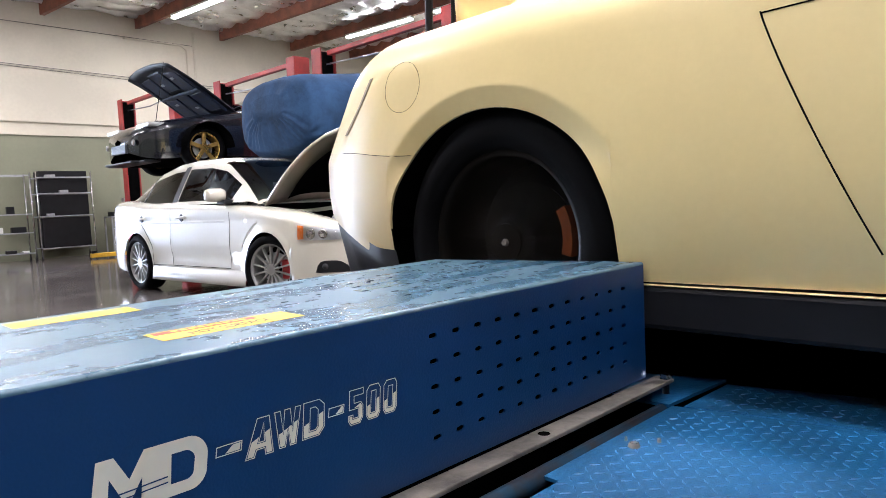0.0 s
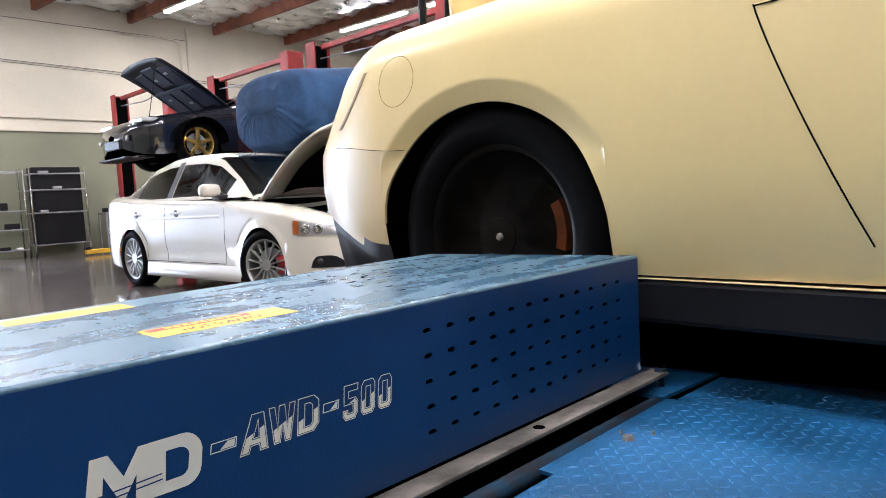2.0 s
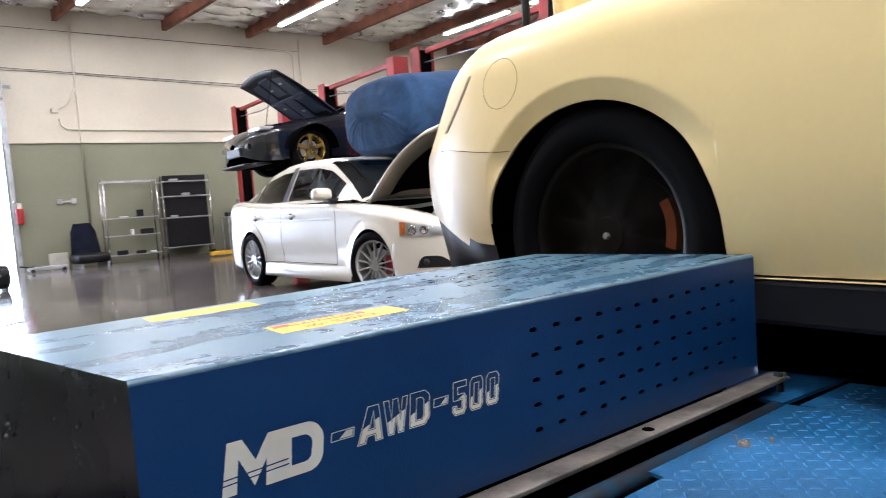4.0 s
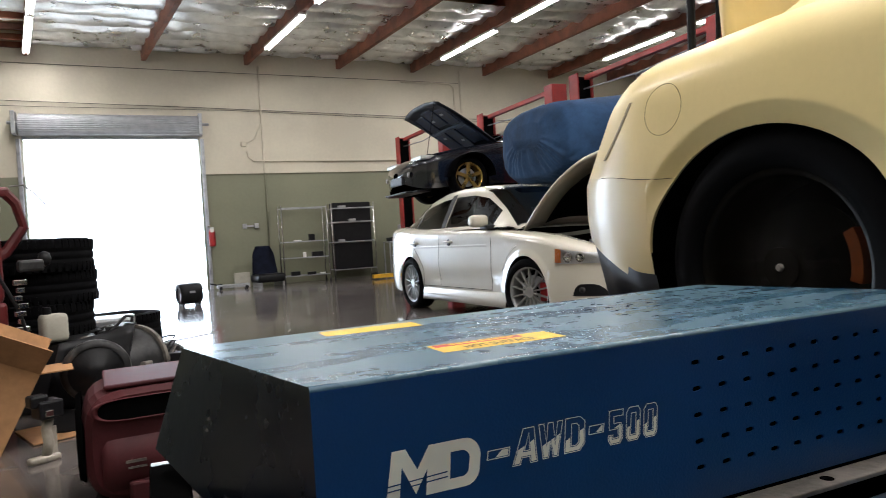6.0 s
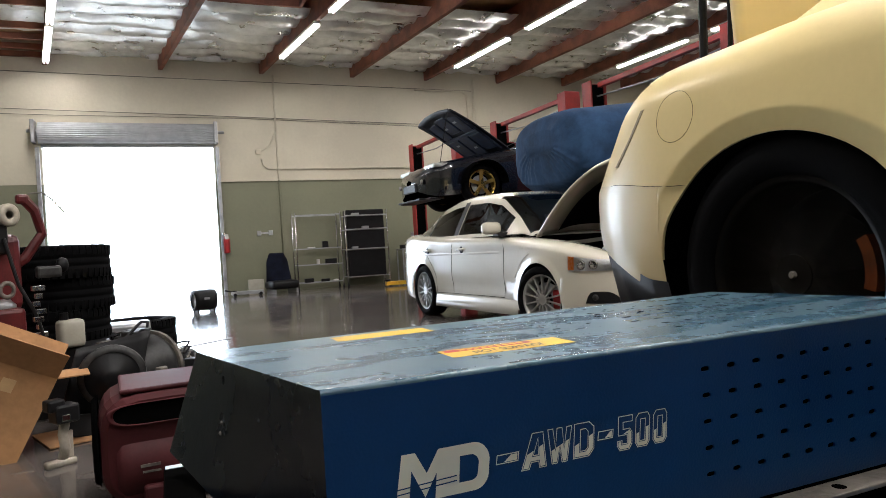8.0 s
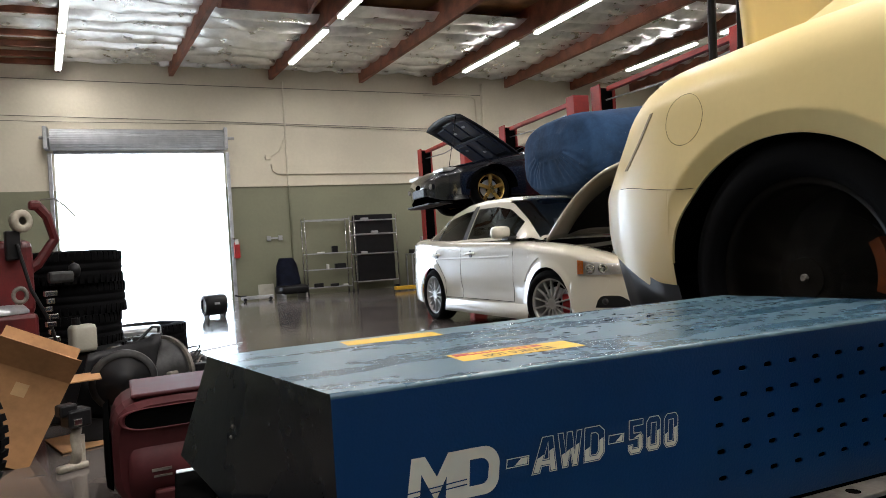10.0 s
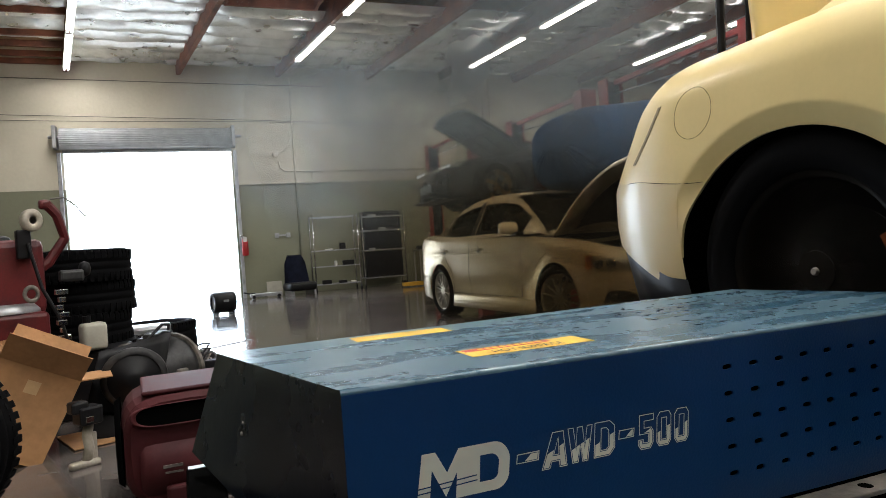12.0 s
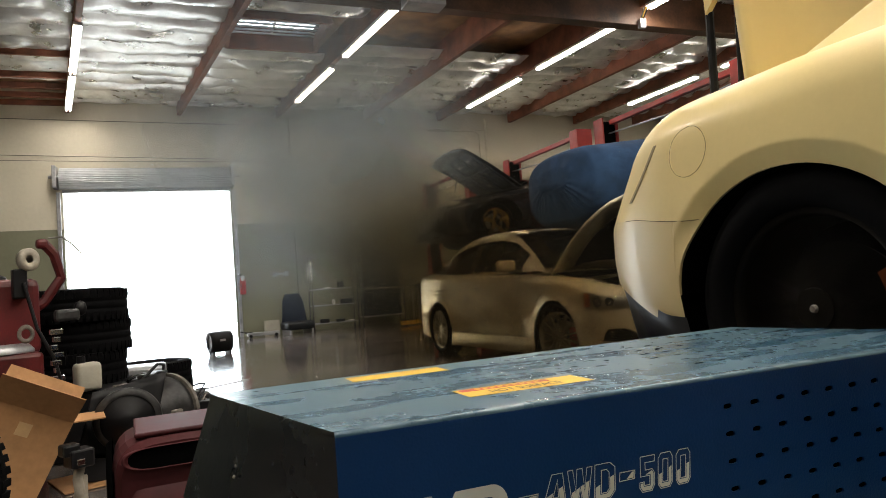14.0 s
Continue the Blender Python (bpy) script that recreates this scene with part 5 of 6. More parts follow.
# ---- along the far wall ----
def rack(x0, x1, y, h, shelves, full):
    t = thing("wire_rack", "chrome wire rack packed with dark cases" if full else "chrome wire rack with a few small things", "shelf", pose(0, y, 0), "wire racks")
    wire = mesh("wire", boxes((-0.004, 0.004, 0.01, 0.44, -0.006, 0)), M_STEEL)
    for x in (x0, x1):
        for d in (0.0, 0.45):
            part("post", tube(bmesh.new(), [(x, d, 0.05), (x, d, h)], 0.016), M_CHROME, t, smooth=True)
            part("caster", lathe(bmesh.new(), [(0, 0.015), (0.04, 0.015), (0.04, -0.015), (0, -0.015)], 12, pose(x, d, 0.04)), M_BLACK, t)
    for z in shelves:
        bm = boxes((x0, x1, -0.01, 0.01, z - 0.02, z + 0.005), (x0, x1, 0.44, 0.46, z - 0.02, z + 0.005))
        deck = part("shelf", bm, M_STEEL, t)
        for k in range(12):
            w = new("wire", wire)
            w.parent, w.location = deck, (x0 + (x1 - x0) * (k + 0.5) / 12, 0, z)
    return t


rack(2.98, 4.10, 16.45, 1.90, (0.18, 0.62, 1.02, 1.85), False)
rack(4.22, 5.32, 16.45, 1.92, (0.25, 0.95, 1.45, 1.80), True)
rnd = random.Random(3)
for z, h in ((0.255, 0.66), (0.955, 0.46), (1.455, 0.32), (1.805, 0.13)):
    thing("storage_case", "dark blue-black case filling a rack shelf", "case", pose(4.77, 16.68, z), "cases on the rack", bm=boxes((-0.49, 0.49, -0.17, 0.2, 0, h), bevel=0.02), material=M_BLACK)
for x, z, w, h, m in ((4.45, 0.955, 0.16, 0.05, M_STEEL), (4.75, 1.455, 0.18, 0.06, M_STEEL), (4.5, 1.805, 0.2, 0.05, M_STEEL), (3.7, 1.025, 0.14, 0.16, M_BLACK), (3.35, 1.025, 0.18, 0.03, M_WHITE), (3.82, 0.625, 0.28, 0.12, M_BLACK), (3.5, 0.625, 0.06, 0.12, M_WHITE),
                      (3.25, 0.185, 0.22, 0.10, M_BLACK), (3.65, 0.185, 0.2, 0.07, M_BLACK), (3.92, 0.185, 0.12, 0.04, M_WHITE)):
    thing("shelf_item", "small car part lying on a rack shelf", "car part", pose(x, 16.50, z), "small parts on the racks", bm=boxes((-w / 2, w / 2, -0.06, 0.06, 0, h), bevel=0.012), material=m)
t = thing("side_table", "small steel stand with boxes on it", "stand", pose(5.95, 16.5, 0))
part("top", boxes((-0.32, 0.32, -0.25, 0.25, 0.85, 0.88), bevel=0.006), M_STEEL, t)
for x in (-0.3, 0.3):
    for y in (-0.23, 0.23):
        part("leg", boxes((x - 0.015, x + 0.015, y - 0.015, y + 0.015, 0, 0.85)), M_STEEL, t)
part("cabinet", boxes((-0.1, 0.29, -0.2, 0.2, 0.3, 0.84), bevel=0.01), M_BLACK, t)
thing("parts_box", "small dark box on the steel stand", "box", pose(5.78, 16.45, 0.88), bm=boxes((-0.12, 0.12, -0.1, 0.1, 0, 0.1), bevel=0.01), material=M_BLACK)
thing("parts_box", "grey battery charger on the steel stand", "charger", pose(6.1, 16.45, 0.88), bm=boxes((-0.12, 0.12, -0.1, 0.1, 0, 0.42), bevel=0.02), material=M_STEEL)
t = thing("racing_chair", "dark racing seat standing on the floor by the wall", "racing seat", pose(2.52, 16.45, 0, 0, 0, 10) @ Matrix.Diagonal((1.2, 1.2, 1.0, 1)))
bm = bmesh.new()
rows = []
for i in range(15):
    v = i / 14
    w = 0.27 * (1 - 0.25 * v) if v < 0.75 else 0.27 * (0.82 - 1.1 * (v - 0.75))
    rows.append([(w * math.cos(a) + 0.0, 0.10 * v + 0.13 * math.sin(a) * (1 - 0.4 * v), 0.18 + 0.78 * v) for a in (2 * math.pi * k / 18 for k in range(19))])
vs = grid(bm, rows)
bm.faces.new(vs[-1][:-1])
part("backrest", bm, mat("seat_cloth", (0.006, 0.008, 0.018), 0.9, vary=0.3, spec=0.15), t, smooth=True)
part("seat", boxes((-0.28, 0.28, -0.42, 0.12, 0.10, 0.30), bevel=0.06), M_BLACK, t, smooth=True)
for x in (-0.22, 0.22):
    part("rail", boxes((x - 0.02, x + 0.02, -0.4, 0.1, 0, 0.1)), M_STEEL, t)
t = thing("floor_jack", "low silver trolley jack on the floor by the wall", "trolley jack", pose(1.75, 16.2, 0))
part("frame", boxes((-0.38, 0.35, -0.08, -0.05, 0.04, 0.12), (-0.38, 0.35, 0.05, 0.08, 0.04, 0.12), bevel=0.01), M_STEEL, t)
part("saddle", lathe(bmesh.new(), [(0, 0.02), (0.05, 0.02), (0.05, 0)], 12, pose(-0.3, 0, 0.12, 0, -90, 0)), M_BLACK, t)
for x in (-0.3, 0.28):
    part("wheel", lathe(bmesh.new(), [(0, 0.1), (0.04, 0.1), (0.04, -0.1), (0, -0.1)], 14, pose(x, 0, 0.04, 0, 0, 90)), M_BLACK, t)
part("handle", tube(bmesh.new(), [(-0.3, 0, 0.1), (-0.52, 0.0, 0.16)], 0.016), M_BLACK, t)
thing("white_panel", "pale box leaning against the wall", "box", pose(1.98, 16.5, 0), bm=boxes((-0.18, 0.18, -0.03, 0.03, 0.0, 0.36), bevel=0.006), material=M_MILK)
t = thing("yellow_ramp", "yellow lift arm folded low on the floor", "lift arm", pose(5.15, 15.2, 0))
part("arm", boxes((-0.35, 0.35, -0.07, 0.07, 0.03, 0.12), bevel=0.01), M_YELLOW, t)
part("pad", lathe(bmesh.new(), [(0, 0.05), (0.06, 0.05), (0.06, 0)], 14, pose(-0.28, 0, 0.12, 0, -90, 0)), M_BLACK, t)
t = thing("drum_fan", "black drum blower standing in the bright doorway", "fan", pose(0.58, 12.3, 0, 0, 0, 15) @ Matrix.Diagonal((0.92, 0.92, 0.92, 1)))
part("drum", lathe(bmesh.new(), [(0.13, -0.19), (0.185, -0.2), (0.195, -0.12), (0.195, 0.12), (0.185, 0.2), (0.13, 0.19)], 28, pose(0, 0, 0.225)), M_BLACK, t, smooth=True)
part("grille", lathe(bmesh.new(), [(0, -0.17), (0.14, -0.17)], 20, pose(0, 0, 0.225)), M_STEEL, t)
for x in (-0.15, 0.15):
    part("foot", boxes((x - 0.02, x + 0.02, -0.14, 0.14, 0, 0.05), bevel=0.008), M_BLACK, t)
part("name_plate", boxes((-0.05, 0.05, -0.199, -0.193, 0.24, 0.28)), M_STEEL, t)


# ---- clutter beside the dyno ----
TYRE = lathe(bmesh.new(), [(0.20, -0.075), (0.22, -0.107), (0.30, -0.112), (0.325, -0.09), (0.33, -0.07), (0.33, -0.035), (0.325, -0.03), (0.325, -0.02), (0.33, -0.015), (0.33, 0.015), (0.325, 0.02), (0.325, 0.03), (0.33, 0.035), (0.33, 0.07), (0.325, 0.09), (0.30, 0.112), (0.22, 0.107), (0.20, 0.075)], 44)
TYRE = mesh("carcass", TYRE, M_RUBBER, True)
TREAD = bmesh.new()
for k in range(48):
    for s in (-1, 1):
        box(TREAD, s * 0.075 - 0.028, s * 0.075 + 0.028, -0.013, 0.013, 0.318, 0.3325, 0, pose(0, 0, 0, 7.5 * k + 3 * s))
TREAD = mesh("tread", TREAD, M_RUBBER)


def tyre(m, label, group=""):
    t = thing("tyre", label, "tyre", m, group)
    for n, me in (("carcass", TYRE), ("tread", TREAD)):
        ob = new(n, me)
        ob.parent = t
        if n == "tread":
            ob["kind"] = "stuff"


rnd = random.Random(5)
for cx, cy, n in ((-0.68, 5.16, 5), (-1.15, 6.4, 5), (-0.30, 6.3, 2)):
    for k in range(n):
        tyre(pose(cx + rnd.uniform(-0.025, 0.025), cy + rnd.uniform(-0.03, 0.03), 0.109 + 0.2075 * k, 0, 0, rnd.uniform(0, 360)) @ pose(0, 0, 0, 0, 90, 0), "black used tyre lying in a stack", "stacked tyres")
tyre(pose(-0.95, 2.82, 0.332, 0, 0, 75), "worn black tyre standing on the floor")


def tyre_changer():
    t = thing("tyre_changer", "red tyre changing machine with a jointed arm", "tyre changer", pose(-0.84, 4.50, 0, 0, 0, 20) @ Matrix.Diagonal((0.72, 0.72, 0.87, 1)))
    part("cabinet", boxes((-0.45, 0.06, -0.26, 0.28, 0, 0.80), bevel=0.03), M_REDMACHINE, t)
    part("tower", boxes((-0.34, 0.08, -0.10, 0.14, 0.78, 1.28), bevel=0.05), M_REDMACHINE, t)
    part("turntable", lathe(bmesh.new(), [(0, 0.06), (0.2, 0.06), (0.24, 0.02), (0.24, 0)], 24, pose(-0.2, -0.02, 0.80, 0, -90, 0)), M_STEEL, t, smooth=True)
    arm = bmesh.new()
    tube(arm, [(-0.1, 0, 1.0), (0.12, -0.02, 1.12), (0.25, -0.02, 1.28), (0.20, -0.04, 1.44), (0.12, -0.05, 1.52)], 0.038, 8)
    part("arm", arm, M_REDMACHINE, t)
    part("mount_head", boxes((0.07, 0.16, -0.085, -0.015, 1.48, 1.545), bevel=0.02), M_REDMACHINE, t)
    part("hose", tube(bmesh.new(), [(0.16, -0.05, 1.55), (0.26, -0.05, 1.56), (0.33, -0.06, 1.51), (0.42, -0.05, 1.42)], 0.006), M_CABLE, t)
    part("hose", tube(bmesh.new(), [(-0.05, -0.2, 1.25), (0.02, -0.25, 0.95), (0.12, -0.28, 0.75), (0.2, -0.32, 0.45)], 0.014), M_BLACK, t)
    part("drum", lathe(bmesh.new(), [(0.025, 0.03), (0.03, 0.04), (0.062, 0.04), (0.075, 0.03), (0.075, -0.04), (0, -0.04)], 24, pose(-0.01, -0.18, 1.40, 0, 0, -80)), M_CAST, t, "pale round air tank", True)
    part("drum_post", boxes((-0.12, -0.02, -0.19, -0.1, 1.15, 1.34), bevel=0.01), M_BLACK, t)
    part("gauge_ring", lathe(bmesh.new(), [(0.03, 0.0), (0.034, 0.02), (0.055, 0.02), (0.06, 0.0)], 20, pose(-0.06, -0.27, 0.92, 0, 0, -90)), M_FLANGE, t, smooth=True)
    part("roller_arm", boxes((0.16, 0.34, -0.2, -0.1, 0.98, 1.06), bevel=0.02), M_ENGINE, t)
    part("ball", lathe(bmesh.new(), [(0, 0.05), (0.04, 0.035), (0.055, 0), (0.04, -0.035), (0, -0.05)], 16, pose(0.36, -0.12, 1.06)), M_BLACK, t, smooth=True)
    bm = bmesh.new()
    for k in range(9):
        box(bm, 0.1 + 0.02 * (k % 2), 0.15 + 0.02 * (k % 3), -0.30, -0.24, 0.5 + 0.05 * k, 0.535 + 0.05 * k, 0.006)
    part("clamp_chain", bm, M_CHROME, t)
    part("dark_cover", boxes((-0.5, -0.1, 0.10, 0.30, 0.6, 1.32), bevel=0.05), M_BLACK, t)


tyre_changer()


def carton(x, y, z, sx, sy, sz, rot, label, flaps=True):
    t = thing("cardboard_box", label, "box", pose(x, y, z) @ Euler([radians(a) for a in rot]).to_matrix().to_4x4(), "cardboard boxes")
    w = 0.006
    part("side", boxes((-sx, sx, -sy, -sy + w, 0, sz)), M_CARD, t)
    part("side", boxes((-sx, sx, sy - w, sy, 0, sz)), M_CARD, t)
    part("side", boxes((-sx, -sx + w, -sy + w, sy - w, 0, sz)), M_CARD, t)
    part("side", boxes((sx - w, sx, -sy + w, sy - w, 0, sz)), M_CARD, t)
    part("bottom", boxes((-sx + w, sx - w, -sy + w, sy - w, 0, w)), M_CARD, t)
    if flaps:
        for m, l in ((pose(0, -sy, sz, 38), sx), (pose(0, sy, sz, -30), sx)):
            bm = bmesh.new()
            box(bm, -l, l, -0.003, 0.003, 0, 0.16, 0, m)
            part("flap", bm, M_CARD, t)
        for m in (pose(-sx, 0, sz, 0, -50, 0), pose(sx, 0, sz, 0, 62, 0)):
            bm = bmesh.new()
            box(bm, -0.003, 0.003, -sy, sy, 0, 0.14, 0, m)
            part("flap", bm, M_CARD, t)
    part("tape", boxes((-0.03, 0.03, -sy - 0.0015, -sy - 0.0003, sz * 0.72, sz * 0.86)), mat("parcel_tape", (0.55, 0.36, 0.18), 0.4), t)
    return t


carton(-0.90, 3.80, 0.06, 0.185, 0.14, 0.44, (0, 27, 8), "brown open cardboard box leaning on the heap")
carton(-0.92, 4.10, 0.36, 0.20, 0.13, 0.20, (0, -8, 20), "brown closed cardboard box on the heap", False)
carton(-1.0, 4.12, 0.0, 0.22, 0.13, 0.345, (0, 0, 12), "brown open cardboard box on the floor")
thing("cardboard_sheet", "flat brown cardboard lying on the floor", "cardboard", pose(-0.42, 4.1, 0.004, 0, 0, 20), bm=boxes((-0.25, 0.25, -0.2, 0.2, 0, 0.006)), material=M_CARD)
t = thing("plastic_jug", "milky plastic jug on the heap", "jug", pose(-0.56, 4.62, 0.42, 0, 0, 25) @ Matrix.Diagonal((0.8, 0.8, 0.85, 1)))
part("body", boxes((-0.09, 0.09, -0.07, 0.07, 0, 0.2), bevel=0.03), M_MILK, t, smooth=True)
part("neck", lathe(bmesh.new(), [(0.03, 0.0), (0.03, 0.05), (0.0, 0.05)], 14, pose(-0.04, 0, 0.2, 0, -90, 0)), M_BLACK, t)
thing("parts_bin", "black parts crate under the jug", "crate", pose(-0.62, 4.8, 0), bm=boxes((-0.25, 0.25, -0.2, 0.2, 0, 0.42), bevel=0.02), material=M_BLACK)
# black trim panel leaning
t = thing("trim_panel", "black plastic arch liner leaning on the heap", "car part", pose(-0.40, 4.0, 0.0, -12, 8, 12) @ Matrix.Diagonal((1.1, 1, 0.85, 1)))
bm = bmesh.new()
grid(bm, [[(-0.16 + 0.34 * u + 0.05 * v, 0.06 * math.sin(3 * u), 0.12 + 0.56 * v * (1 - 0.25 * (1 - u))) for u in (k / 8 for k in range(9))] for v in (k / 8 for k in range(9))])
part("panel", bm, M_BLACK, t, smooth=True).modifiers.new("sheet", "SOLIDIFY").thickness = 0.008
part("foot", boxes((-0.15, 0.15, -0.01, 0.03, 0.0, 0.14), bevel=0.01), M_BLACK, t)


def gearbox(x, y, label, seed, cast, size=1.0):
    """A drivetrain unit: housing, flange, ribs, shafts and lines."""
    t = thing("gearbox", label, "car part", pose(x, y, 0, 0, 0, 20 + seed * 30) @ Matrix.Diagonal((size, size, size, 1)), "drivetrain parts")
    rnd = random.Random(seed)
    part("housing", lathe(bmesh.new(), [(0, -0.22), (0.10, -0.22), (0.13, -0.1), (0.17, 0.05), (0.21, 0.12), (0.21, 0.15), (0.05, 0.16), (0, 0.16)], 24, pose(0, 0, 0.24)), M_ENGINE, t, smooth=True)
    part("bell_flange", lathe(bmesh.new(), [(0.17, 0.15), (0.23, 0.15), (0.23, 0.175), (0.17, 0.175)], 30, pose(0, 0, 0.24)), cast, t)
    part("shaft", tube(bmesh.new(), [(-0.2, 0, 0.24), (-0.42, 0.02, 0.26)], 0.03), M_STEEL, t, smooth=True)
    for k in range(12):
        a, s = rnd.uniform(0, 6.28), rnd.uniform(0.02, 0.06)
        px, py, pz = rnd.uniform(-0.3, 0.2), 0.17 * math.cos(a), 0.28 + 0.16 * math.sin(a)
        part("bracket", boxes((px - s, px + s, py - s, py + s, pz - s * 0.7, pz + s), bevel=0.01), rnd.choice((M_ENGINE, M_BLACK, M_ENGINE, cast)), t)
    for k in range(4):
        z = 0.34 + 0.05 * k
        part("line", tube(bmesh.new(), [(-0.25, -0.1 + 0.05 * k, 0.3), (-0.05, -0.12, z + 0.06), (0.12, -0.02, z + 0.04), (0.3, 0.05 * k, z - 0.02)], 0.009), rnd.choice((M_BLACK, M_BLACK, M_FLANGE)), t, smooth=True)
    part("stand", boxes((-0.2, 0.12, -0.15, 0.15, 0, 0.08), bevel=0.01), M_BLACK, t)


t = thing("clutch_cover", "black bell cover with a bare metal ring, propped on the heap", "car part", pose(-0.30, 3.98, 0.31, 0, 6, -84))
part("disc", lathe(bmesh.new(), [(0.0, 0.05), (0.05, 0.05), (0.06, 0.03), (0.13, 0.02), (0.15, 0.0), (0.15, -0.04)], 32), M_BLACK, t, smooth=True)
part("ring", lathe(bmesh.new(), [(0.135, 0.024), (0.165, 0.02), (0.17, 0.0), (0.165, -0.03)], 32), M_ENGINE, t, smooth=True)
part("prop", boxes((-0.06, -0.02, -0.03, 0.03, -0.31, 0.0), bevel=0.005), M_BLACK, t)
gearbox(-0.22, 4.55, "greasy gearbox with its bell flange bare", 1, M_FLANGE)
gearbox(0.04, 4.75, "pile of suspension arms and a hub", 2, M_ALU, 0.68)
gearbox(-0.30, 5.15, "dark differential with loose hoses", 3, M_FLANGE, 0.8)
thing("grey_bin", "grey plastic tub with parts", "tub", pose(-0.34, 5.65, 0), bm=boxes((-0.2, 0.2, -0.16, 0.16, 0, 0.46), bevel=0.025), material=M_STEEL)
thing("steel_rod", "thin steel rod lying across the parts", "rod", pose(0, 0, 0), bm=tube(bmesh.new(), [(0.0, 4.75, 0.32), (0.40, 4.92, 0.34)], 0.006), material=M_STEEL)
t = thing("control_arm", "cast aluminium suspension upright standing on the floor", "car part", pose(-0.49, 3.50, 0, 0, 0, 30) @ Matrix.Diagonal((0.7, 0.7, 0.7, 1)))
part("foot", boxes((-0.11, 0.08, -0.035, 0.035, 0, 0.045), bevel=0.014), M_CAST, t, smooth=True)
part("stem", tube(bmesh.new(), [(0.0, 0, 0.03), (0.02, 0, 0.12), (0.015, 0.01, 0.2), (0.04, 0.02, 0.30)], 0.032, 10), M_CAST, t, smooth=True)
part("web", boxes((0.02, 0.07, -0.01, 0.01, 0.04, 0.22), bevel=0.006), M_CAST, t)
part("motor", boxes((-0.05, 0.1, -0.07, 0.07, 0.28, 0.40), (-0.09, 0.02, -0.05, 0.05, 0.36, 0.44), bevel=0.016), M_BLACK, t)
part("clip", boxes((-0.02, 0.03, -0.08, -0.07, 0.30, 0.34), bevel=0.004), M_CHROME, t)


def blower():
    """Snail-shaped carpet blower lying with its slot outlet towards the camera."""
    t = thing("air_mover", "maroon plastic carpet blower with an oval outlet", "blower", pose(-0.04, 2.93, 0, 0, 0, 4) @ Matrix.Diagonal((1.03, 1, 0.87, 1)))
    bm = bmesh.new()
    sec = []
    for i in range(29):
        a = 2 * math.pi * i / 28
        c, s = math.cos(a), math.sin(a)
        sec.append((0.24 * math.copysign(abs(c) ** 0.5, c), 0.25 + 0.245 * math.copysign(abs(s) ** 0.55, s)))
    ys = [(-0.23, 0.86), (-0.20, 0.95), (-0.12, 1.0), (0.12, 1.0), (0.2, 0.95), (0.23, 0.85)]
    vs = grid(bm, [[(x * k, y, 0.25 + (z - 0.25) * k) for x, z in sec] for y, k in ys])
    bm.faces.new(vs[-1][:-1])
    bm.faces.new(vs[0][:-1])
    part("housing", bm, M_REDPLASTIC, t, smooth=False)
    bm = bmesh.new()
    ring = lambda k, y: [(0.19 * k * math.copysign(abs(math.cos(a)) ** 0.45, math.cos(a)), y, 0.405 + 0.045 * k ** 0.3 * math.copysign(abs(math.sin(a)) ** 0.8, math.sin(a))) for a in (2 * math.pi * i / 32 for i in range(33))]
    vs = grid(bm, [ring(1.08, -0.225), ring(1.06, -0.245), ring(1.0, -0.245), ring(0.96, -0.232)])
    out = part("outlet_rim", bm, M_REDPLASTIC, t, smooth=True)
    bm = bmesh.new()
    bm.faces.new([bm.verts.new(p) for p in ring(0.97, -0.2335)[:-1]])
    part("outlet", bm, M_VOID, out)
    part("front_bulge", lathe(bmesh.new(), [(0.0, -0.15), (0.15, -0.15), (0.168, -0.13), (0.17, -0.10), (0.17, 0.12), (0.165, 0.14), (0.0, 0.14)], 26, pose(-0.03, -0.10, 0.175)), M_REDPLASTIC, t, smooth=True)
    part("foot", boxes((-0.10, 0.02, -0.285, -0.1, 0.0, 0.11), bevel=0.012), M_REDPLASTIC, t)
    part("top_lip", boxes((-0.16, 0.22, -0.2, 0.2, 0.485, 0.505), bevel=0.008), M_REDPLASTIC, t)
    part("intake_ring", lathe(bmesh.new(), [(0.10, 0.0), (0.12, 0.02), (0.18, 0.02), (0.2, 0.0)], 26, pose(-0.235, 0, 0.26, 0, 0, 180)), M_VOID, t, smooth=True)
    for k in range(2):
        part("label_bar", boxes((-0.10 - 0.006 * k, -0.04, -0.2725, -0.269, 0.163 + 0.024 * k, 0.171 + 0.028 * k)), M_FLANGE, t)


blower()
t = thing("steel_stand", "dark square steel tube with a pale patch for door light at its end", "steel tube", pose(0.0, 0, 0))
part("tube", boxes((-0.030, 0.030, 0.72, 1.25, 0.488, 0.545), bevel=0.004), M_VOID, t)
part("post", boxes((-0.025, 0.025, 0.80, 0.85, 0.0, 0.488)), M_BLACK, t)
# thin pale plate on top: the door's reflection, made as a shape
part("end_glint", boxes((-0.027, 0.027, 1.230, 1.249, 0.5452, 0.5462)), M_STEEL, t)
# framed skylight and ducts under the roof
t = thing("window_1", "barred skylight in the foil ceiling", "skylight", pose(0, 0, 0), kind="structure")
x0, x1, y0, y1 = SKY
part("window_frame", boxes((x0 - 0.06, x0, y0 - 0.06, y1 + 0.06, 5.62, TOP + 0.1), (x1, x1 + 0.06, y0 - 0.06, y1 + 0.06, 5.62, TOP + 0.1), (x0, x1, y0 - 0.06, y0, 5.62, TOP + 0.1), (x0, x1, y1, y1 + 0.06, 5.62, TOP + 0.1)), M_TIMBER, t)
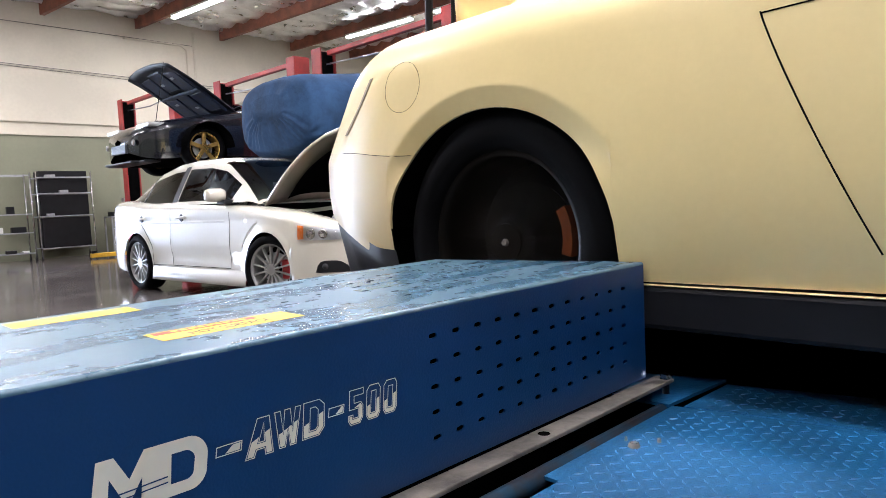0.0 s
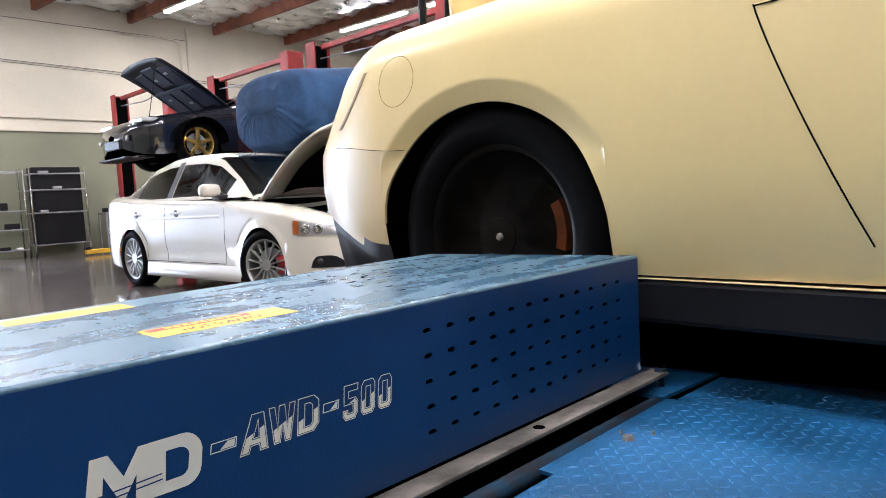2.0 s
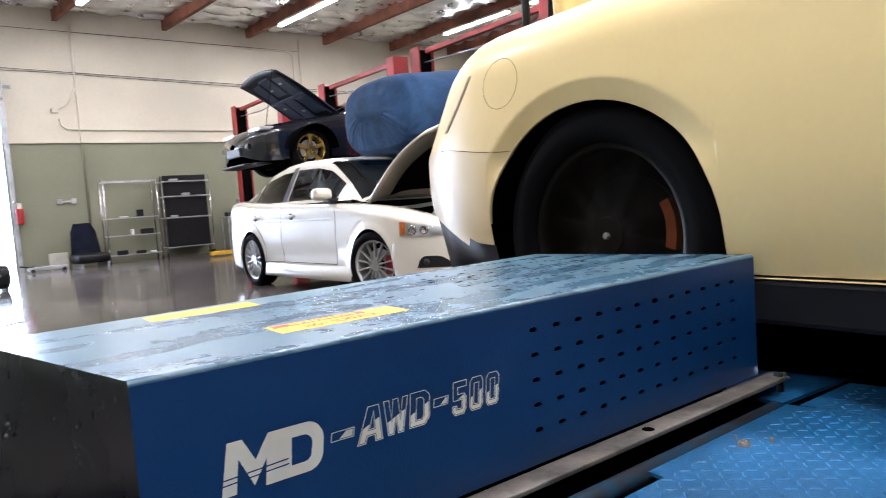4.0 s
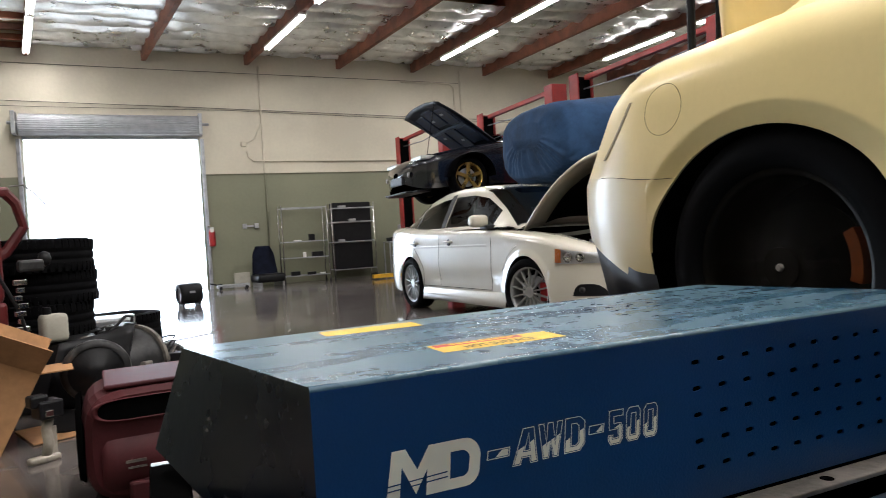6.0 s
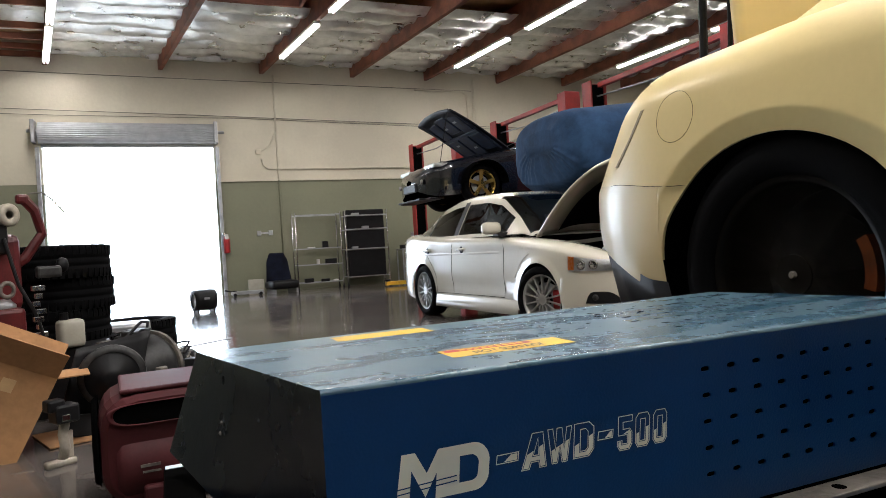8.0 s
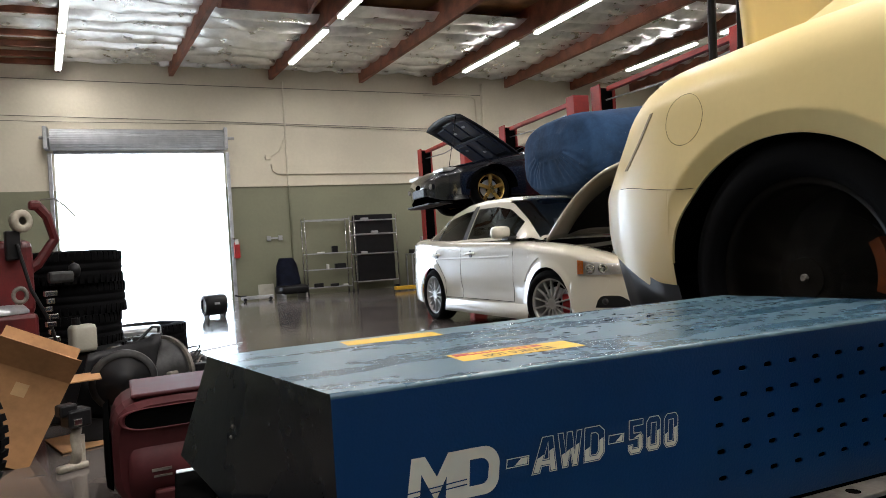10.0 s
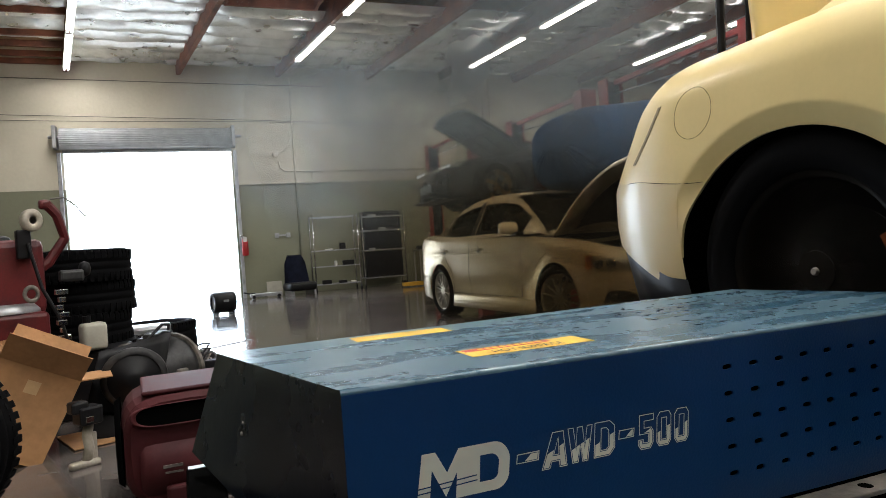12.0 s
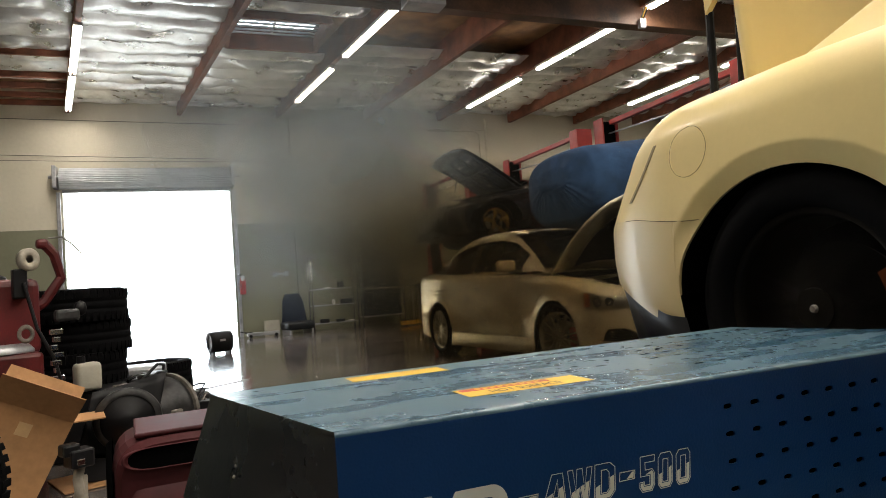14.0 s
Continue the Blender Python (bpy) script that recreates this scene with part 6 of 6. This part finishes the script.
for k in range(9):
    y = y0 + (y1 - y0) * (k + 0.5) / 9
    part("bar", boxes((x0, x1, y - 0.02, y + 0.02, TOP - 0.06, TOP - 0.03)), M_WHITE, t)
part("bar", boxes(((x0 + x1) / 2 - 0.02, (x0 + x1) / 2 + 0.02, y0, y1, TOP - 0.03, TOP)), M_WHITE, t)


t = thing("unit_heater", "pale sheet metal heater hung under the roof girder", "heater", pose(3.53, 8.98, 4.99))
part("casing", boxes((-0.30, 0.30, -0.15, 0.17, 0.0, 0.42), bevel=0.012), M_STEEL, t)
for k in range(5):
    part("louvre", boxes((-0.25, 0.25, -0.165, -0.152, 0.06 + 0.06 * k, 0.085 + 0.06 * k)), M_MILK, t)
for x in (-0.26, 0.26):
    part("hanger", boxes((x - 0.012, x + 0.012, -0.012, 0.012, 0.42, 0.75)), M_STEEL, t)
t = thing("junction_box", "open metal junction box with loose wires on the girder", "electrical box", pose(7.58, 9.16, 5.13))
part("body", boxes((-0.06, 0.06, -0.06, 0.019, -0.10, 0.06), bevel=0.008), M_STEEL, t)
for k in range(3):
    part("wire", tube(bmesh.new(), [(0.02 * k - 0.02, -0.03, 0.05), (0.05 + 0.05 * k, -0.06, 0.30), (0.1 + 0.03 * k, -0.05, 0.48)], 0.008, 6), (M_CABLE, M_YELLOW, M_BLACK)[k], t, smooth=True)


# ---- smoke: soft curved veils that drift in from behind the coupe ----
def veil_material(name, tint, scatter, soot_tint, back_tint):
    """Soft-edged smoke: it filters what lies behind it and scatters a little light."""
    m = bpy.data.materials.new(name)
    m.use_nodes = True
    n, l = m.node_tree.nodes, m.node_tree.links
    n.remove(n["Principled BSDF"])
    out = n["Material Output"]
    tc, ln, sub = n.new("ShaderNodeTexCoord"), n.new("ShaderNodeVectorMath"), n.new("ShaderNodeMapRange")
    flat = n.new("ShaderNodeVectorMath")
    flat.operation = "MULTIPLY"
    flat.inputs[1].default_value = (1, 1, 0)
    ln.operation = "LENGTH"
    l.new(tc.outputs["Object"], flat.inputs[0])
    l.new(flat.outputs[0], ln.inputs[0])
    sub.interpolation_type = "SMOOTHERSTEP"
    sub.inputs["From Min"].default_value, sub.inputs["From Max"].default_value = 0.22, 1.0
    sub.inputs["To Min"].default_value, sub.inputs["To Max"].default_value = 1.0, 0.0
    l.new(ln.outputs["Value"], sub.inputs["Value"])
    nz, info, add = n.new("ShaderNodeTexNoise"), n.new("ShaderNodeObjectInfo"), n.new("ShaderNodeVectorMath")
    nz.inputs["Scale"].default_value, nz.inputs["Detail"].default_value = 2.2, 3
    comb = n.new("ShaderNodeCombineXYZ")
    mul10 = n.new("ShaderNodeMath")
    mul10.operation, mul10.inputs[1].default_value = "MULTIPLY", 20
    l.new(info.outputs["Random"], mul10.inputs[0])
    l.new(mul10.outputs[0], comb.inputs[2])
    l.new(tc.outputs["Object"], add.inputs[0])
    l.new(comb.outputs[0], add.inputs[1])
    l.new(add.outputs[0], nz.inputs["Vector"])
    nr = n.new("ShaderNodeMapRange")
    nr.inputs["From Min"].default_value, nr.inputs["From Max"].default_value = 0.3, 0.7
    nr.inputs["To Min"].default_value, nr.inputs["To Max"].default_value = 0.55, 1.0
    l.new(nz.outputs[0], nr.inputs["Value"])
    dens, scale = n.new("ShaderNodeMath"), n.new("ShaderNodeMath")
    dens.operation, scale.operation, scale.inputs[1].default_value = "MULTIPLY", "MULTIPLY", 1.0
    l.new(sub.outputs[0], dens.inputs[0])
    l.new(nr.outputs[0], dens.inputs[1])
    l.new(dens.outputs[0], scale.inputs[0])
    clear, soot, back, both, mix = n.new("ShaderNodeBsdfTransparent"), n.new("ShaderNodeBsdfDiffuse"), n.new("ShaderNodeBsdfTranslucent"), n.new("ShaderNodeMixShader"), n.new("ShaderNodeMixShader")
    soot.inputs["Color"].default_value = (*soot_tint, 1)
    back.inputs["Color"].default_value = (*back_tint, 1)
    both.inputs[0].default_value = 0.5
    l.new(soot.outputs[0], both.inputs[1])
    l.new(back.outputs[0], both.inputs[2])
    filt, veil = n.new("ShaderNodeBsdfTransparent"), n.new("ShaderNodeMixShader")
    filt.inputs["Color"].default_value = (*tint, 1)
    veil.inputs[0].default_value = scatter
    l.new(filt.outputs[0], veil.inputs[1])
    l.new(both.outputs[0], veil.inputs[2])
    l.new(scale.outputs[0], mix.inputs[0])
    l.new(clear.outputs[0], mix.inputs[1])
    l.new(veil.outputs[0], mix.inputs[2])
    l.new(mix.outputs[0], out.inputs["Surface"])
    return m


M_SMOKE = veil_material("brown_smoke", (0.43, 0.345, 0.205), 0.06, (0.13, 0.11, 0.08), (0.2, 0.19, 0.16))
M_HAZE = veil_material("grey_haze", (0.54, 0.525, 0.47), 0.42, (0.15, 0.165, 0.17), (0.42, 0.49, 0.54))


def smoke_puff(size, seed):
    bm = bmesh.new()
    rows = []
    for i in range(13):
        r = i / 12
        rows.append([(r * math.cos(a), r * math.sin(a), 0.25 * (1 - r * r) + 0.10 * noise.noise((2 * r * math.cos(a), 2 * r * math.sin(a), seed))) for a in (2 * math.pi * k / 36 for k in range(37))])
    grid(bm, rows)
    bmesh.ops.remove_doubles(bm, verts=bm.verts, dist=1e-5)
    ob = thing("smoke_puff", "thin brown-grey drift of exhaust smoke", "smoke", None, "exhaust smoke", bm=bm, material=M_HAZE if size[1] > 1.5 else M_SMOKE, smooth=True)
    ob.scale = (size[0], size[1], min(size))
    return ob


# start and end of the drift, size, places: parked behind the coupe, mid-way, end
PUFFS = [
    (9.8, (2.0, 1.06), (7.5, 3.2, 1.4), (2.9, 3.7, 0.80), (2.35, 3.85, 0.66)),
    (11.2, (2.0, 1.75), (7.9, 3.4, 1.6), (4.0, 5.0, 2.6), (1.8, 6.0, 2.5)),
    (10.2, (2.0, 1.02), (8.3, 3.3, 1.6), (3.0, 4.0, 0.82), (2.05, 4.30, 0.64)),
    (10.2, (2.1, 1.9), (8.6, 3.6, 1.8), (4.6, 7.0, 2.6), (2.2, 8.2, 2.2)),
    (10.5, (1.8, 0.95), (8.9, 3.4, 1.6), (3.1, 3.3, 0.75), (2.60, 3.35, 0.64)),
    (10.9, (2.4, 2.2), (9.6, 3.6, 2.0), (4.8, 6.6, 2.9), (3.0, 9.2, 2.4)),
    (10.7, (2.7, 2.1), (9.9, 3.6, 1.8), (3.5, 8.6, 2.8), (1.1, 10.5, 2.5)),
    (12.0, (1.2, 1.30), (9.4, 3.4, 1.4), (1.78, 4.42, 0.96), (1.72, 4.45, 0.98)),
]
SMOKE = [(smoke_puff(size, k), row) for k, (t0, size, *_) in enumerate(PUFFS) for row in (PUFFS[k],)]


def motions():
    # the driven rear wheels turn on the rollers
    for w, x in ((CAR_WHEELS[0], 0.765), (CAR_WHEELS[1], -0.765)):
        turn = pose(0, 0, 0) if x > 0 else pose(0, 0, 0, 0, 0, 180)
        s = -1 if x > 0 else 1
        walk(w, [(k / FPS, pose(x, 0.0, 0.348) @ turn @ pose(0, 0, 0, s * (79 * k % 360))) for k in range(14 * FPS + 1)])
    for ob, (t0, size, park, mid, end) in SMOKE:
        face = lambda p, roll: look(p, (0, 0, 0.9), roll)
        walk(ob, [(0.0, face(park, 0)), (t0 - 1.0, face(park, 0)), (t0 + 0.7, face(mid, 15)), (13.0, face(end, 40)), (14.0, face(tuple(b + 0.12 * (b - a) for a, b in zip(mid, end)), 46))])


motions()
